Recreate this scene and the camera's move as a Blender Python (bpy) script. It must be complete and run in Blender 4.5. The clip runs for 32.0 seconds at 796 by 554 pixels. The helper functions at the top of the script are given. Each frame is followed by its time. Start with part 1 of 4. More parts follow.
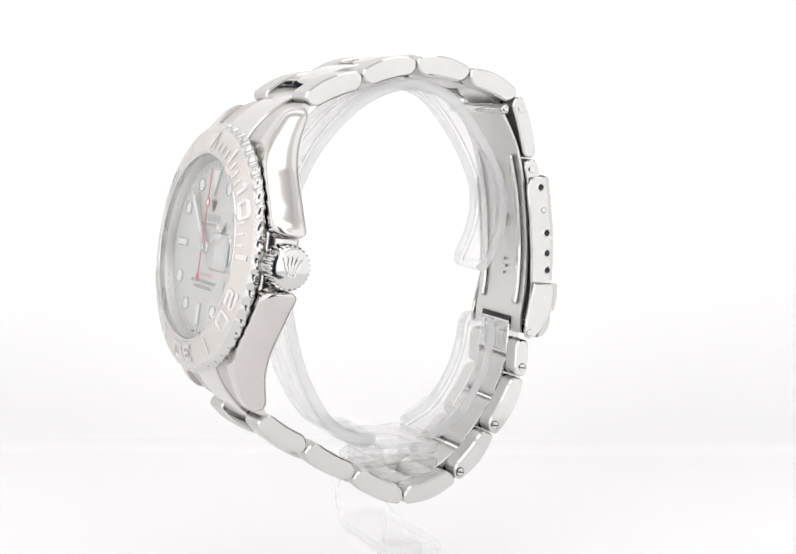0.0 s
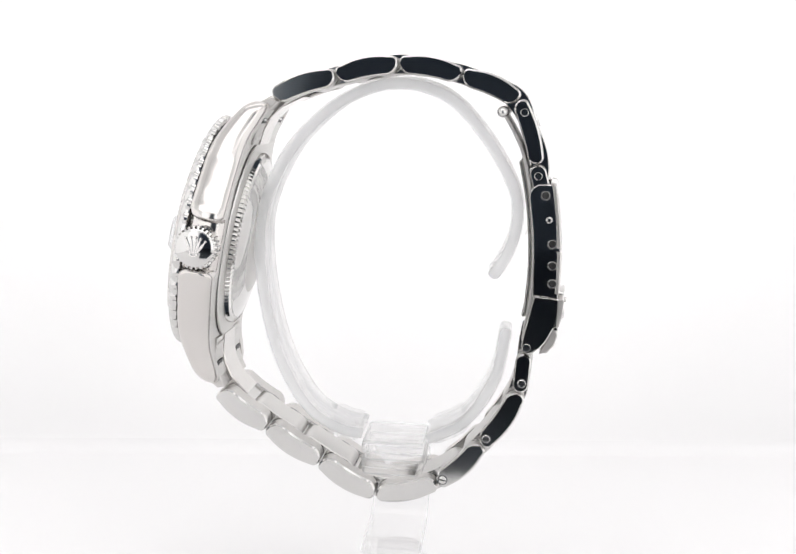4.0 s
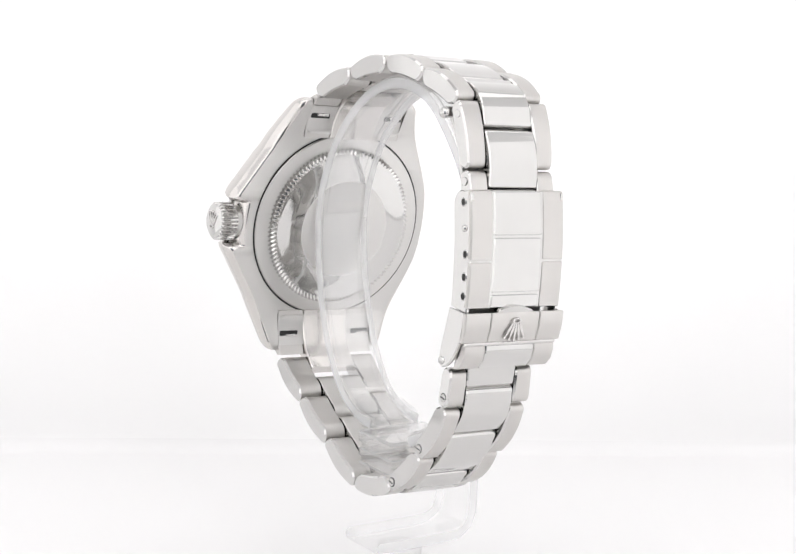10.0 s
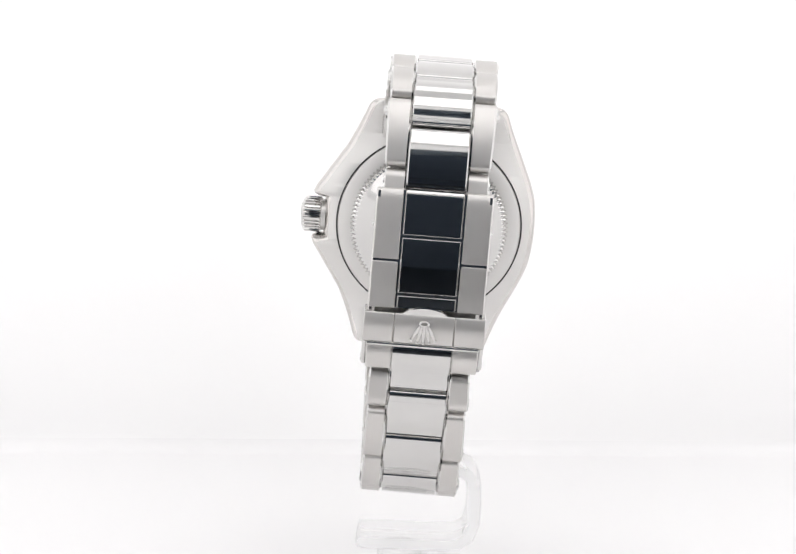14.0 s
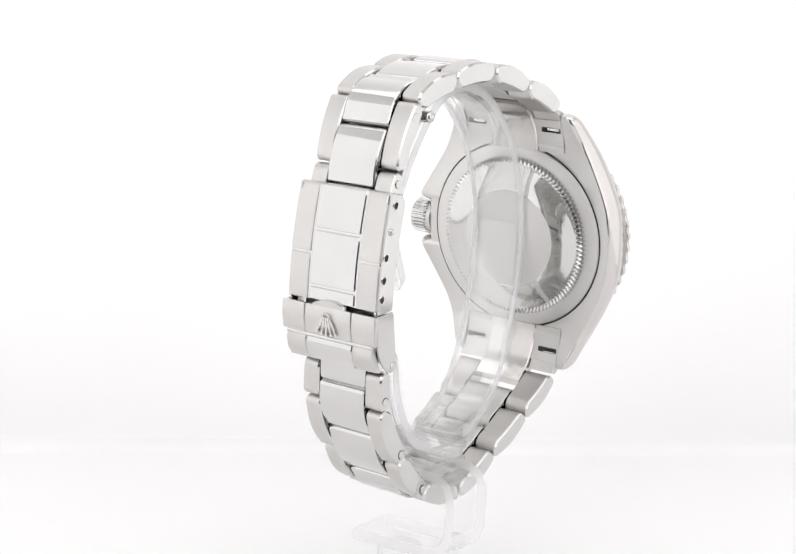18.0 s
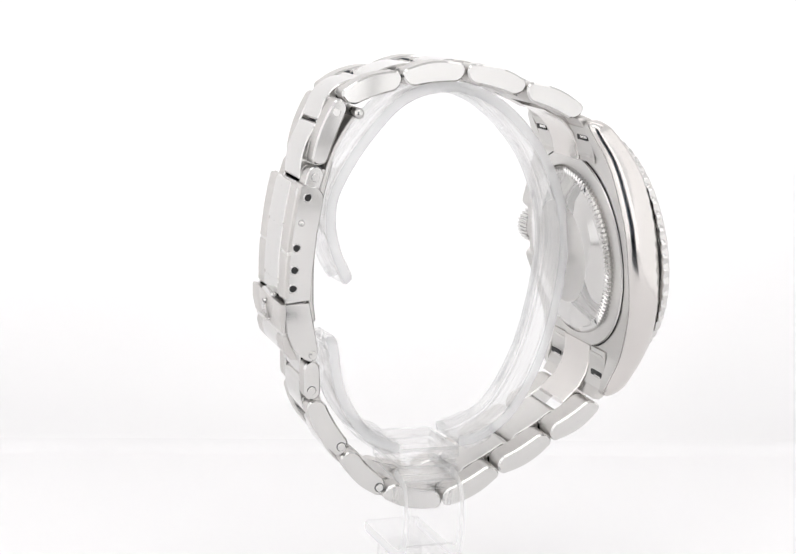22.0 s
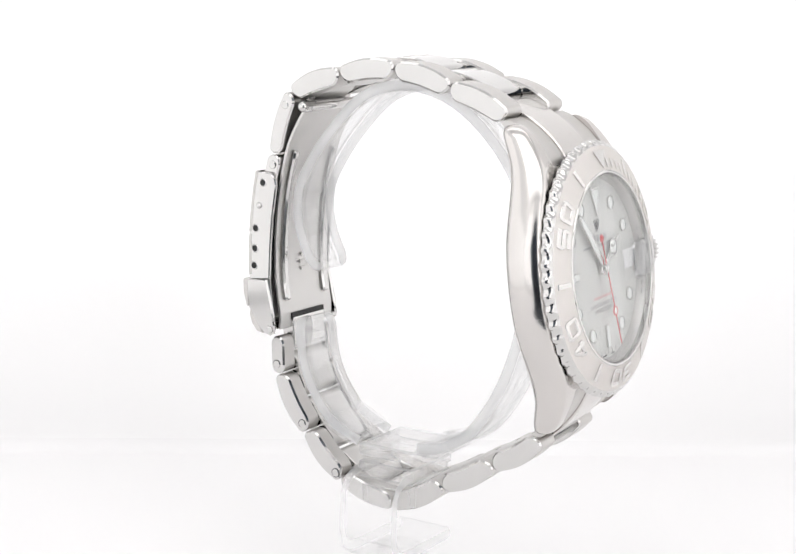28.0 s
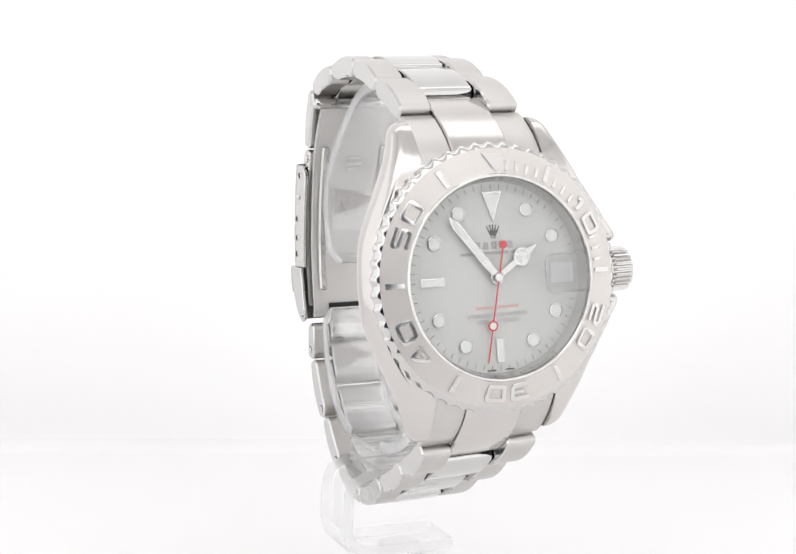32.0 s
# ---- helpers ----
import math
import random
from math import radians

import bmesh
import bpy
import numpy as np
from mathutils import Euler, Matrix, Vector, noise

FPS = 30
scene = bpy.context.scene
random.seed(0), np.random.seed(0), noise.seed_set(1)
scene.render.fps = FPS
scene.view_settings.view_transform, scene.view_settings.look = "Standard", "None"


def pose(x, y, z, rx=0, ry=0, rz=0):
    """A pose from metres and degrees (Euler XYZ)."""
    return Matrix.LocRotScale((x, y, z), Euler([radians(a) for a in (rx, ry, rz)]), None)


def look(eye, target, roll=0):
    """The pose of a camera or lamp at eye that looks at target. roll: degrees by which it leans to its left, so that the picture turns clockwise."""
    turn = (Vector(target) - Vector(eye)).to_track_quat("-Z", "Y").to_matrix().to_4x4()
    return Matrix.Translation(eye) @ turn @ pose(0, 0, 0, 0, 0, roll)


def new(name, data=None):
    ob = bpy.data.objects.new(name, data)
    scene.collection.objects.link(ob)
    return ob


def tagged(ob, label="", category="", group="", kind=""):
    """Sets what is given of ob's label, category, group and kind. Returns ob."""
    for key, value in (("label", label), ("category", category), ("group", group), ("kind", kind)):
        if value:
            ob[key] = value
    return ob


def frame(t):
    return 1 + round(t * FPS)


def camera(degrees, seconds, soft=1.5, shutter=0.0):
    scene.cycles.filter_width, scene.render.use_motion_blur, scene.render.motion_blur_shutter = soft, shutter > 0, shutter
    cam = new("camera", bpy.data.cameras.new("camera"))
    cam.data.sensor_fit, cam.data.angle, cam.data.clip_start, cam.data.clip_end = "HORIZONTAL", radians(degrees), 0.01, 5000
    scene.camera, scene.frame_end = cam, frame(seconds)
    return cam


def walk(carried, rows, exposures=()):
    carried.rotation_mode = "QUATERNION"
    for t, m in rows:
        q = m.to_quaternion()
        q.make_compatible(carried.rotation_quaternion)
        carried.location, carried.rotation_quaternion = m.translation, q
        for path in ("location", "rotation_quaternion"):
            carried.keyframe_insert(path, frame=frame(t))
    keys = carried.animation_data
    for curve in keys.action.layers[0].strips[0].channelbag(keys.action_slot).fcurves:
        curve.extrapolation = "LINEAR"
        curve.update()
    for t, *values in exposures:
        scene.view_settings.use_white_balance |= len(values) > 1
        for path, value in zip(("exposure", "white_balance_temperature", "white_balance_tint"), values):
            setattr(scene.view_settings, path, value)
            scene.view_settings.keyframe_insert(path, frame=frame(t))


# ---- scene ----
# ---- camera: it stands still before a turntable ----
SECONDS = 32.0
cam = camera(29.79, SECONDS, soft=1.5)
EYE = Vector((0.0, -0.24993, 0.09871))
AHEAD = Vector((-0.00848, 0.98673, -0.16214))
CAM = look(EYE, EYE + AHEAD, 2.28)
walk(cam, [(0.0, CAM), (SECONDS, CAM)], exposures=[(0.0, 0.0), (SECONDS, 0.0)])

# ---- the turntable's turn, in degrees ----
FLOOR = 0.080


def turn(t):
    return -8.6077 * t + float(np.interp(t, [0, 8, 16, 24, 32], [0, -0.27, -0.11, 0.60, 0]))


# the watch's own axes at the start: x to 3 o'clock, y to the case back, z to 12 o'clock
WATCH0 = Matrix(((0.50537, 0.85604, 0.10859, -0.032416), (-0.86179, 0.49429, 0.11404, -0.015643),
                 (0.04395, -0.15122, 0.98752, -0.016299 + FLOOR), (0, 0, 0, 1)))
STAND_TURN = -59.60


def watch_pose(t):
    m = pose(0, 0, 0, 0, 0, turn(t)) @ WATCH0
    return Matrix.LocRotScale(m.translation, m.to_quaternion(), None)


def stand_pose(t):
    return pose(0, 0, 0, 0, 0, turn(t) + STAND_TURN)


# ---- world and lights ----
world = bpy.data.worlds.new("world")
scene.world = world
world.use_nodes = True
world.node_tree.nodes["Background"].inputs[0].default_value = (0.14, 0.15, 0.17, 1)
world.node_tree.nodes["Background"].inputs[1].default_value = 1.0


def area(name, m, w, h, power, tint=(1, 0.991, 0.996)):
    data = bpy.data.lights.new(name, "AREA")
    data.shape, data.size, data.size_y, data.energy, data.color = "RECTANGLE", w, h, power, tint
    ob = new(name, data)
    ob.matrix_world = m
    return ob


area("ceiling_light", look((0, -0.195, 0.337), (0, -0.195, 0)), 0.41, 0.17, 0.27)
# unseen lamps added beside the opening to brighten what faces the camera
area("front_fill_light", look((-0.145, -0.296, 0.17), (-0.145, 0, 0.17)), 0.122, 0.30, 0.074)
area("front_fill_light", look((0.150, -0.296, 0.17), (0.150, 0, 0.17)), 0.112, 0.30, 0.074)
area("back_light", look((0, 0.05, 0.33), (0, 0.098, 0.10)), 0.40, 0.10, 0.12)
area("side_light", look((-0.207, -0.09, 0.115), (0, -0.09, 0.115)), 0.40, 0.22, 0.130)
area("side_light", look((0.207, -0.09, 0.115), (0, -0.09, 0.115)), 0.40, 0.22, 0.130)


# ---- materials ----
def material(name, colour, rough=0.4, metal=0.0, grain=0.0, scale=(400, 400, 400), bump=0.0, glow=0.0, vary=0.0, big=60):
    mat = bpy.data.materials.new(name)
    mat.use_nodes = True
    nt = mat.node_tree
    b = nt.nodes["Principled BSDF"]
    b.inputs["Base Color"].default_value = (*colour, 1)
    b.inputs["Roughness"].default_value = rough
    b.inputs["Metallic"].default_value = metal
    if glow:
        b.inputs["Emission Color"].default_value = (1, 0.992, 0.997, 1)
        b.inputs["Emission Strength"].default_value = glow
    if grain or bump or vary:
        co = nt.nodes.new("ShaderNodeTexCoord")
        mp = nt.nodes.new("ShaderNodeMapping")
        mp.inputs["Scale"].default_value = scale
        nt.links.new(co.outputs["Object"], mp.inputs["Vector"])
        no = nt.nodes.new("ShaderNodeTexNoise")
        no.inputs["Scale"].default_value = 1.0
        no.inputs["Detail"].default_value = 3
        nt.links.new(mp.outputs["Vector"], no.inputs["Vector"])
        if grain:
            mr = nt.nodes.new("ShaderNodeMapRange")
            mr.inputs["To Min"].default_value = max(rough - grain, 0.02)
            mr.inputs["To Max"].default_value = rough + grain
            nt.links.new(no.outputs["Fac"], mr.inputs["Value"])
            nt.links.new(mr.outputs["Result"], b.inputs["Roughness"])
        if bump:
            bp = nt.nodes.new("ShaderNodeBump")
            bp.inputs["Strength"].default_value = bump
            bp.inputs["Distance"].default_value = 0.00003
            nt.links.new(no.outputs["Fac"], bp.inputs["Height"])
            nt.links.new(bp.outputs["Normal"], b.inputs["Normal"])
        if vary:
            n2 = nt.nodes.new("ShaderNodeTexNoise")
            n2.inputs["Scale"].default_value = big
            n2.inputs["Detail"].default_value = 4
            nt.links.new(co.outputs["Object"], n2.inputs["Vector"])
            mx = nt.nodes.new("ShaderNodeMix")
            mx.data_type = "RGBA"
            mx.inputs["A"].default_value = (*[c * (1 - vary) for c in colour], 1)
            mx.inputs["B"].default_value = (*[min(1, c * (1 + vary)) for c in colour], 1)
            nt.links.new(n2.outputs["Fac"], mx.inputs["Factor"])
            nt.links.new(mx.outputs["Result"], b.inputs["Base Color"])
    return mat


def pane(name, gloss, edge=0.7):
    """Thin clear pane: see-through, with a gloss that grows towards the rim."""
    mat = bpy.data.materials.new(name)
    mat.use_nodes = True
    nt = mat.node_tree
    nt.nodes.clear()
    out = nt.nodes.new("ShaderNodeOutputMaterial")
    mix = nt.nodes.new("ShaderNodeMixShader")
    see = nt.nodes.new("ShaderNodeBsdfTransparent")
    glo = nt.nodes.new("ShaderNodeBsdfGlossy")
    glo.inputs["Roughness"].default_value = 0.02
    fre = nt.nodes.new("ShaderNodeLayerWeight")
    fre.inputs["Blend"].default_value = 0.5
    power = nt.nodes.new("ShaderNodeMath")
    power.operation, power.inputs[1].default_value = "POWER", 3.0
    base = nt.nodes.new("ShaderNodeMath")
    base.operation, base.inputs[1].default_value, base.inputs[2].default_value = "MULTIPLY_ADD", edge, gloss
    nt.links.new(fre.outputs["Facing"], power.inputs[0])
    nt.links.new(power.outputs[0], base.inputs[0])
    nt.links.new(base.outputs[0], mix.inputs[0])
    nt.links.new(see.outputs[0], mix.inputs[1])
    nt.links.new(glo.outputs[0], mix.inputs[2])
    nt.links.new(mix.outputs[0], out.inputs[0])
    return mat


def soft_clear(name, ior, body, sheen, edge=0.7):
    """Clear acrylic: see-through with a sheen that grows towards its edges, and a share of refracting body."""
    mat = pane(name, sheen, edge)
    nt = mat.node_tree
    out = next(n for n in nt.nodes if n.type == "OUTPUT_MATERIAL")
    thin = out.inputs[0].links[0].from_socket
    glass = nt.nodes.new("ShaderNodeBsdfGlass")
    glass.inputs["IOR"].default_value = ior
    mix = nt.nodes.new("ShaderNodeMixShader")
    mix.inputs[0].default_value = body
    nt.links.new(thin, mix.inputs[1])
    nt.links.new(glass.outputs[0], mix.inputs[2])
    nt.links.new(mix.outputs[0], out.inputs[0])
    return mat


def glint_white(name, share):
    """Part clear, part matt white: paints the bright highlights along acrylic edges."""
    mat = bpy.data.materials.new(name)
    mat.use_nodes = True
    nt = mat.node_tree
    b = nt.nodes["Principled BSDF"]
    b.inputs["Base Color"].default_value = (0.93, 0.935, 0.94, 1)
    b.inputs["Roughness"].default_value = 0.25
    out = next(n for n in nt.nodes if n.type == "OUTPUT_MATERIAL")
    see = nt.nodes.new("ShaderNodeBsdfTransparent")
    mix = nt.nodes.new("ShaderNodeMixShader")
    mix.inputs[0].default_value = share
    through_light = nt.nodes.new("ShaderNodeBsdfTranslucent")
    through_light.inputs["Color"].default_value = (0.985, 0.987, 0.99, 1)
    body = nt.nodes.new("ShaderNodeMixShader")
    body.inputs[0].default_value = 0.65
    nt.links.new(b.outputs[0], body.inputs[1])
    nt.links.new(through_light.outputs[0], body.inputs[2])
    nt.links.new(see.outputs[0], mix.inputs[1])
    nt.links.new(body.outputs[0], mix.inputs[2])
    nt.links.new(mix.outputs[0], out.inputs[0])
    return mat


POLISHED = material("polished_steel", (0.63, 0.622, 0.61), 0.07, 1.0, 0.03, (900, 900, 900), 0.02, vary=0.03, big=200)
CASE = material("softly_polished_steel", (0.645, 0.622, 0.602), 0.15, 1.0, 0.04, (900, 900, 900), 0.02, vary=0.03, big=200)
BRUSHED = material("brushed_steel", (0.60, 0.583, 0.565), 0.38, 1.0, 0.06, (9000, 500, 500), 0.03, vary=0.04, big=150)
SATIN = material("satin_steel", (0.66, 0.648, 0.632), 0.42, 1.0, 0.05, (2500, 2500, 2500), 0.05, vary=0.04, big=150)
PLATINUM = material("sandblasted_platinum", (0.68, 0.652, 0.628), 0.54, 1.0, 0.05, (7000, 7000, 7000), 0.25, vary=0.03, big=300)
DIAL = material("sandblasted_silver_dial", (0.63, 0.635, 0.612), 0.55, 0.0, 0.05, (6000, 6000, 6000), 0.2, vary=0.02, big=400)
LUME = material("white_lume", (0.80, 0.82, 0.80), 0.5, 0, 0.05, (5000, 5000, 5000), 0.1, vary=0.02, big=700)
NUMERAL = material("satin_polished_platinum", (0.70, 0.685, 0.67), 0.25, 1.0, 0.04, (4000, 4000, 4000), 0.04)
RED = material("red_paint", (0.62, 0.04, 0.05), 0.35, 0, 0.05, (3000, 3000, 3000), 0.05)
INK = material("dark_grey_ink", (0.10, 0.10, 0.10), 0.5, 0, 0.05, (3000, 3000, 3000), 0.05)
TICK = material("grey_ink", (0.22, 0.22, 0.22), 0.5, 0, 0.05, (3000, 3000, 3000), 0.05)
PRINT = material("pale_grey_ink", (0.40, 0.40, 0.40), 0.5, 0, 0.05, (3000, 3000, 3000), 0.05)
ENGRAVED = material("engraved_steel", (0.50, 0.49, 0.48), 0.35, 1.0, 0.05, (3000, 3000, 3000), 0.05)
RED_PRINT = material("pale_red_ink", (0.63, 0.44, 0.43), 0.5, 0, 0.05, (3000, 3000, 3000), 0.05)
# near-black fill: the shade inside holes, slots and grooves put into colour
DARK = material("dark_gap", (0.02, 0.02, 0.02), 0.5, 0.3, 0.05, (3000, 3000, 3000), 0.05)
WHITE = material("white_date_disc", (0.85, 0.85, 0.85), 0.5, 0, 0.05, (3000, 3000, 3000), 0.05)
CRYSTAL = pane("sapphire_crystal", 0.03, 0.4)
LENS_GLINT = pane("lens_glint_gloss", 0.45, 0.5)
LENS = pane("sapphire_lens", 0.06, 0.95)
ACRYLIC = soft_clear("clear_acrylic", 1.47, 0.03, 0.14, 0.5)
THICK = soft_clear("thick_clear_acrylic", 1.45, 0.02, 0.04, 0.55)
PRESSED = soft_clear("pressed_clear_acrylic", 1.49, 0.22, 0.09, 0.85)
# acrylic's edge highlights, painted as part-clear matt white
EDGE_GLINT = glint_white("acrylic_edge_glint", 0.36)
LAYER_GLINT = glint_white("acrylic_layer_glint", 0.4)
SWEEP = material("white_backdrop_sheet", (0.915, 0.909, 0.91), 0.6, 0, 0.05, (300, 300, 300), 0.03, vary=0.01, big=8)
# backdrop brightness is put into this sheet's own emission
GLOW_SHEET = material("glowing_white_sheet", (0.84, 0.835, 0.835), 0.7, 0, 0.05, (300, 300, 300), 0.03, glow=0.30, vary=0.01, big=8)
def glow_gradient(mat, most, least):
    """Paints the sheet's brightness as its own glow, strongest high in the middle."""
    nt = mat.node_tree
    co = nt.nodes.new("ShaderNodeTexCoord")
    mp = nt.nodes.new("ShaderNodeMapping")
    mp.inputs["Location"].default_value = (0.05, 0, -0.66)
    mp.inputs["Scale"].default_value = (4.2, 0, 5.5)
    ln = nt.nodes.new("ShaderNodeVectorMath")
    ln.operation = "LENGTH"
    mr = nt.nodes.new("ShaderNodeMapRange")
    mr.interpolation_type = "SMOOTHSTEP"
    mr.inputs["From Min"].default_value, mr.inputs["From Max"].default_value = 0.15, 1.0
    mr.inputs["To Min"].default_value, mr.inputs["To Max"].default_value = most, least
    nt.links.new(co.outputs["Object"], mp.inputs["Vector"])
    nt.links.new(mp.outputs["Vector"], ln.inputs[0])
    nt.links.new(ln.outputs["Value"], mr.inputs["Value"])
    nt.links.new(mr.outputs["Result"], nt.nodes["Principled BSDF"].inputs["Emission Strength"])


glow_gradient(GLOW_SHEET, 0.29, 0.04)
WALLS = material("white_box_lining", (0.88, 0.88, 0.88), 0.7, 0, 0.05, (300, 300, 300), 0.05, vary=0.01, big=8)
NIGHT = material("dark_room", (0.34, 0.40, 0.48), 0.8, 0, 0.05, (60, 60, 60), 0.05, vary=0.1, big=5)

TUNNEL_GREY = material("tunnel_grey", (0.30, 0.35, 0.40), 0.9, 0, 0.05, (900, 900, 900), 0.2, vary=0.12, big=40)
TABLE = material("dark_table_top", (0.03, 0.036, 0.044), 0.6, 0, 0.05, (80, 80, 80), 0.05, vary=0.1, big=9)


# ---- mesh tools (millimetres in, metres out) ----
def part(name, bm, mat, parent=None, label="", angle=32, mm=0.001, other=None, where=None):
    bmesh.ops.remove_doubles(bm, verts=bm.verts, dist=0.0005)
    bmesh.ops.recalc_face_normals(bm, faces=bm.faces)
    bmesh.ops.scale(bm, vec=(mm, mm, mm), verts=bm.verts)
    me = bpy.data.meshes.new(name)
    bm.to_mesh(me)
    bm.free()
    me.materials.append(mat)
    if other:
        me.materials.append(other)
        for p in me.polygons:
            p.material_index = int(where(p))
    me.shade_smooth()
    me.set_sharp_from_angle(angle=radians(angle))
    ob = new(name, me)
    ob.parent = parent
    if label:
        ob["label"] = label
    return ob


def sideways(p):
    return abs(p.normal.x) > 0.6


def again(ob, m):
    """Another part on the same mesh, moved by m (millimetres)."""
    other = new(ob.name.split(".")[0], ob.data)
    other.parent = ob.parent
    t = m.translation * 0.001
    other.matrix_basis = Matrix.LocRotScale(t, m.to_quaternion(), None)
    if "label" in ob:
        other["label"] = ob["label"]
    return other


def loft(sections, bm=None, caps=True, ring=True):
    """Skins rows of points; the rows are closed rings unless ring is False."""
    bm = bm or bmesh.new()
    rows = [[bm.verts.new(p) for p in s] for s in sections]
    n = len(rows[0])
    for a, b in zip(rows, rows[1:]):
        for i in range(n if ring else n - 1):
            j = (i + 1) % n
            bm.faces.new((a[i], a[j], b[j], b[i]))
    if caps:
        bm.faces.new(rows[0])
        bm.faces.new(rows[-1][::-1])
    return bm


def lathe(profile, n=96, centre=(0, 0, 0), bm=None, wave=None, caps=False):
    """Turns (radius, y) round the y axis. wave(angle, k) scales the radius of row k."""
    rows = []
    for k, (r, y) in enumerate(profile):
        rows.append([(centre[0] + r * (wave(a, k) if wave else 1) * math.sin(a), centre[1] + y, centre[2] + r * (wave(a, k) if wave else 1) * math.cos(a))
                     for a in (2 * math.pi * i / n for i in range(n))])
    return loft(rows, bm, caps)


def slab(outline, x0, x1, edge=0.15, bm=None):
    """A (y, z) outline drawn out along x, with a small bevel at both ends."""
    pts = [Vector(p) for p in outline]
    n = len(pts)
    area2 = sum(pts[i].x * pts[(i + 1) % n].y - pts[(i + 1) % n].x * pts[i].y for i in range(n))
    inner = []
    for i in range(n):
        d = (pts[(i + 1) % n] - pts[i - 1]).normalized()
        inner.append(pts[i] + Vector((-d.y, d.x)) * (edge if area2 > 0 else -edge))
    rows = [[(x, p.x, p.y) for p in (inner if k in (0, 3) else pts)] for k, x in enumerate((x0, x0 + edge, x1 - edge, x1))]
    return loft(rows, bm)


def block(x0, x1, y0, y1, z0, z1, edge=0.15, bm=None):
    bm = bm or bmesh.new()
    made = bmesh.ops.create_cube(bm, size=1)["verts"]
    for v in made:
        v.co = ((x0 + x1) / 2 + v.co.x * (x1 - x0), (y0 + y1) / 2 + v.co.y * (y1 - y0), (z0 + z1) / 2 + v.co.z * (z1 - z0))
    if edge:
        es = list({e for v in made for e in v.link_edges})
        bmesh.ops.bevel(bm, geom=es, offset=edge, segments=2, affect="EDGES", profile=0.7)
    return bm


def bowed(p0, p1, half, bow, out, cut=0.0, n=10, m=9):
    """A bent stadium between two (y, z) points; bow: how far its middle stands out towards out."""
    p0, p1, out = Vector(p0), Vector(p1), Vector(out)
    d = (p1 - p0).normalized()
    side = Vector((-d.y, d.x))
    side = side if side.dot(out) > 0 else -side
    p0, p1 = p0 + d * (half + cut), p1 - d * (half + cut)
    mid = [p0.lerp(p1, i / n) + side * bow * (1 - (2 * i / n - 1) ** 2) for i in range(n + 1)]
    nor = []
    for i in range(n + 1):
        t = (mid[min(i + 1, n)] - mid[max(i - 1, 0)]).normalized()
        s = Vector((-t.y, t.x))
        nor.append(s if s.dot(out) > 0 else -s)
    pts = [mid[i] + nor[i] * half for i in range(n + 1)]
    for k in range(1, m):
        a = math.pi * k / m
        pts.append(mid[-1] + (nor[-1] * math.cos(a) + d * math.sin(a)) * half)
    pts += [mid[i] - nor[i] * half - side * 0.55 * bow * (1 - (2 * i / n - 1) ** 2) for i in range(n, -1, -1)]
    for k in range(1, m):
        a = math.pi * k / m
        pts.append(mid[0] + (-nor[0] * math.cos(a) - d * math.sin(a)) * half)
    return [tuple(p) for p in pts]


def strip(line, half, x0, x1, edge=0.3, taper=None):
    """A bent band of even thickness along a (y, z) line."""
    pts = [Vector(p) for p in line]
    n = len(pts)
    up, down = [], []
    for i in range(n):
        t = (pts[min(i + 1, n - 1)] - pts[max(i - 1, 0)]).normalized()
        s = Vector((-t.y, t.x)) * half
        up.append(pts[i] + s), down.append(pts[i] - s)
    t = (pts[-1] - pts[-2]).normalized()
    h = (pts[0] - pts[1]).normalized()
    s1, s0 = up[-1] - pts[-1], down[0] - pts[0]
    arc = [radians(a) for a in (30, 60, 90, 120, 150)]
    ring = up + [pts[-1] + s1 * math.cos(a) + t * half * math.sin(a) for a in arc]
    ring += down[::-1] + [pts[0] + s0 * math.cos(a) + h * half * math.sin(a) for a in arc]
    return slab([tuple(p) for p in ring], x0, x1, edge)


def smooth_line(pts, n=10):
    """A smooth line through points."""
    v = [Vector(p) for p in pts]
    v = [v[0] * 2 - v[1]] + v + [v[-1] * 2 - v[-2]]
    out = []
    for i in range(1, len(v) - 2):
        for k in range(n):
            u = k / n
            a, b, c, d = v[i - 1:i + 3]
            out.append(tuple(0.5 * (2 * b + (c - a) * u + (2 * a - 5 * b + 4 * c - d) * u * u + (3 * b - a - 3 * c + d) * u ** 3)))
    return out + [tuple(v[-2])]


def lettering(text, height, deep, wide=1.0, bold=0.0):
    """Raised letters in the xz plane, centred, facing -y, as a bmesh in millimetres."""
    cu = bpy.data.curves.new("text", "FONT")
    cu.body, cu.size, cu.align_x, cu.align_y, cu.extrude = text, height / 0.72, "CENTER", "CENTER", deep / 2
    cu.resolution_u, cu.offset = 4, bold
    ob = bpy.data.objects.new("text", cu)
    scene.collection.objects.link(ob)
    bpy.context.view_layer.update()
    me = bpy.data.meshes.new_from_object(ob.evaluated_get(bpy.context.evaluated_depsgraph_get()))
    bpy.data.objects.remove(ob)
    bm = bmesh.new()
    bm.from_mesh(me)
    bpy.data.meshes.remove(me)
    for v in bm.verts:
        v.co = (v.co.x * wide, -v.co.z, v.co.y)
    return bm


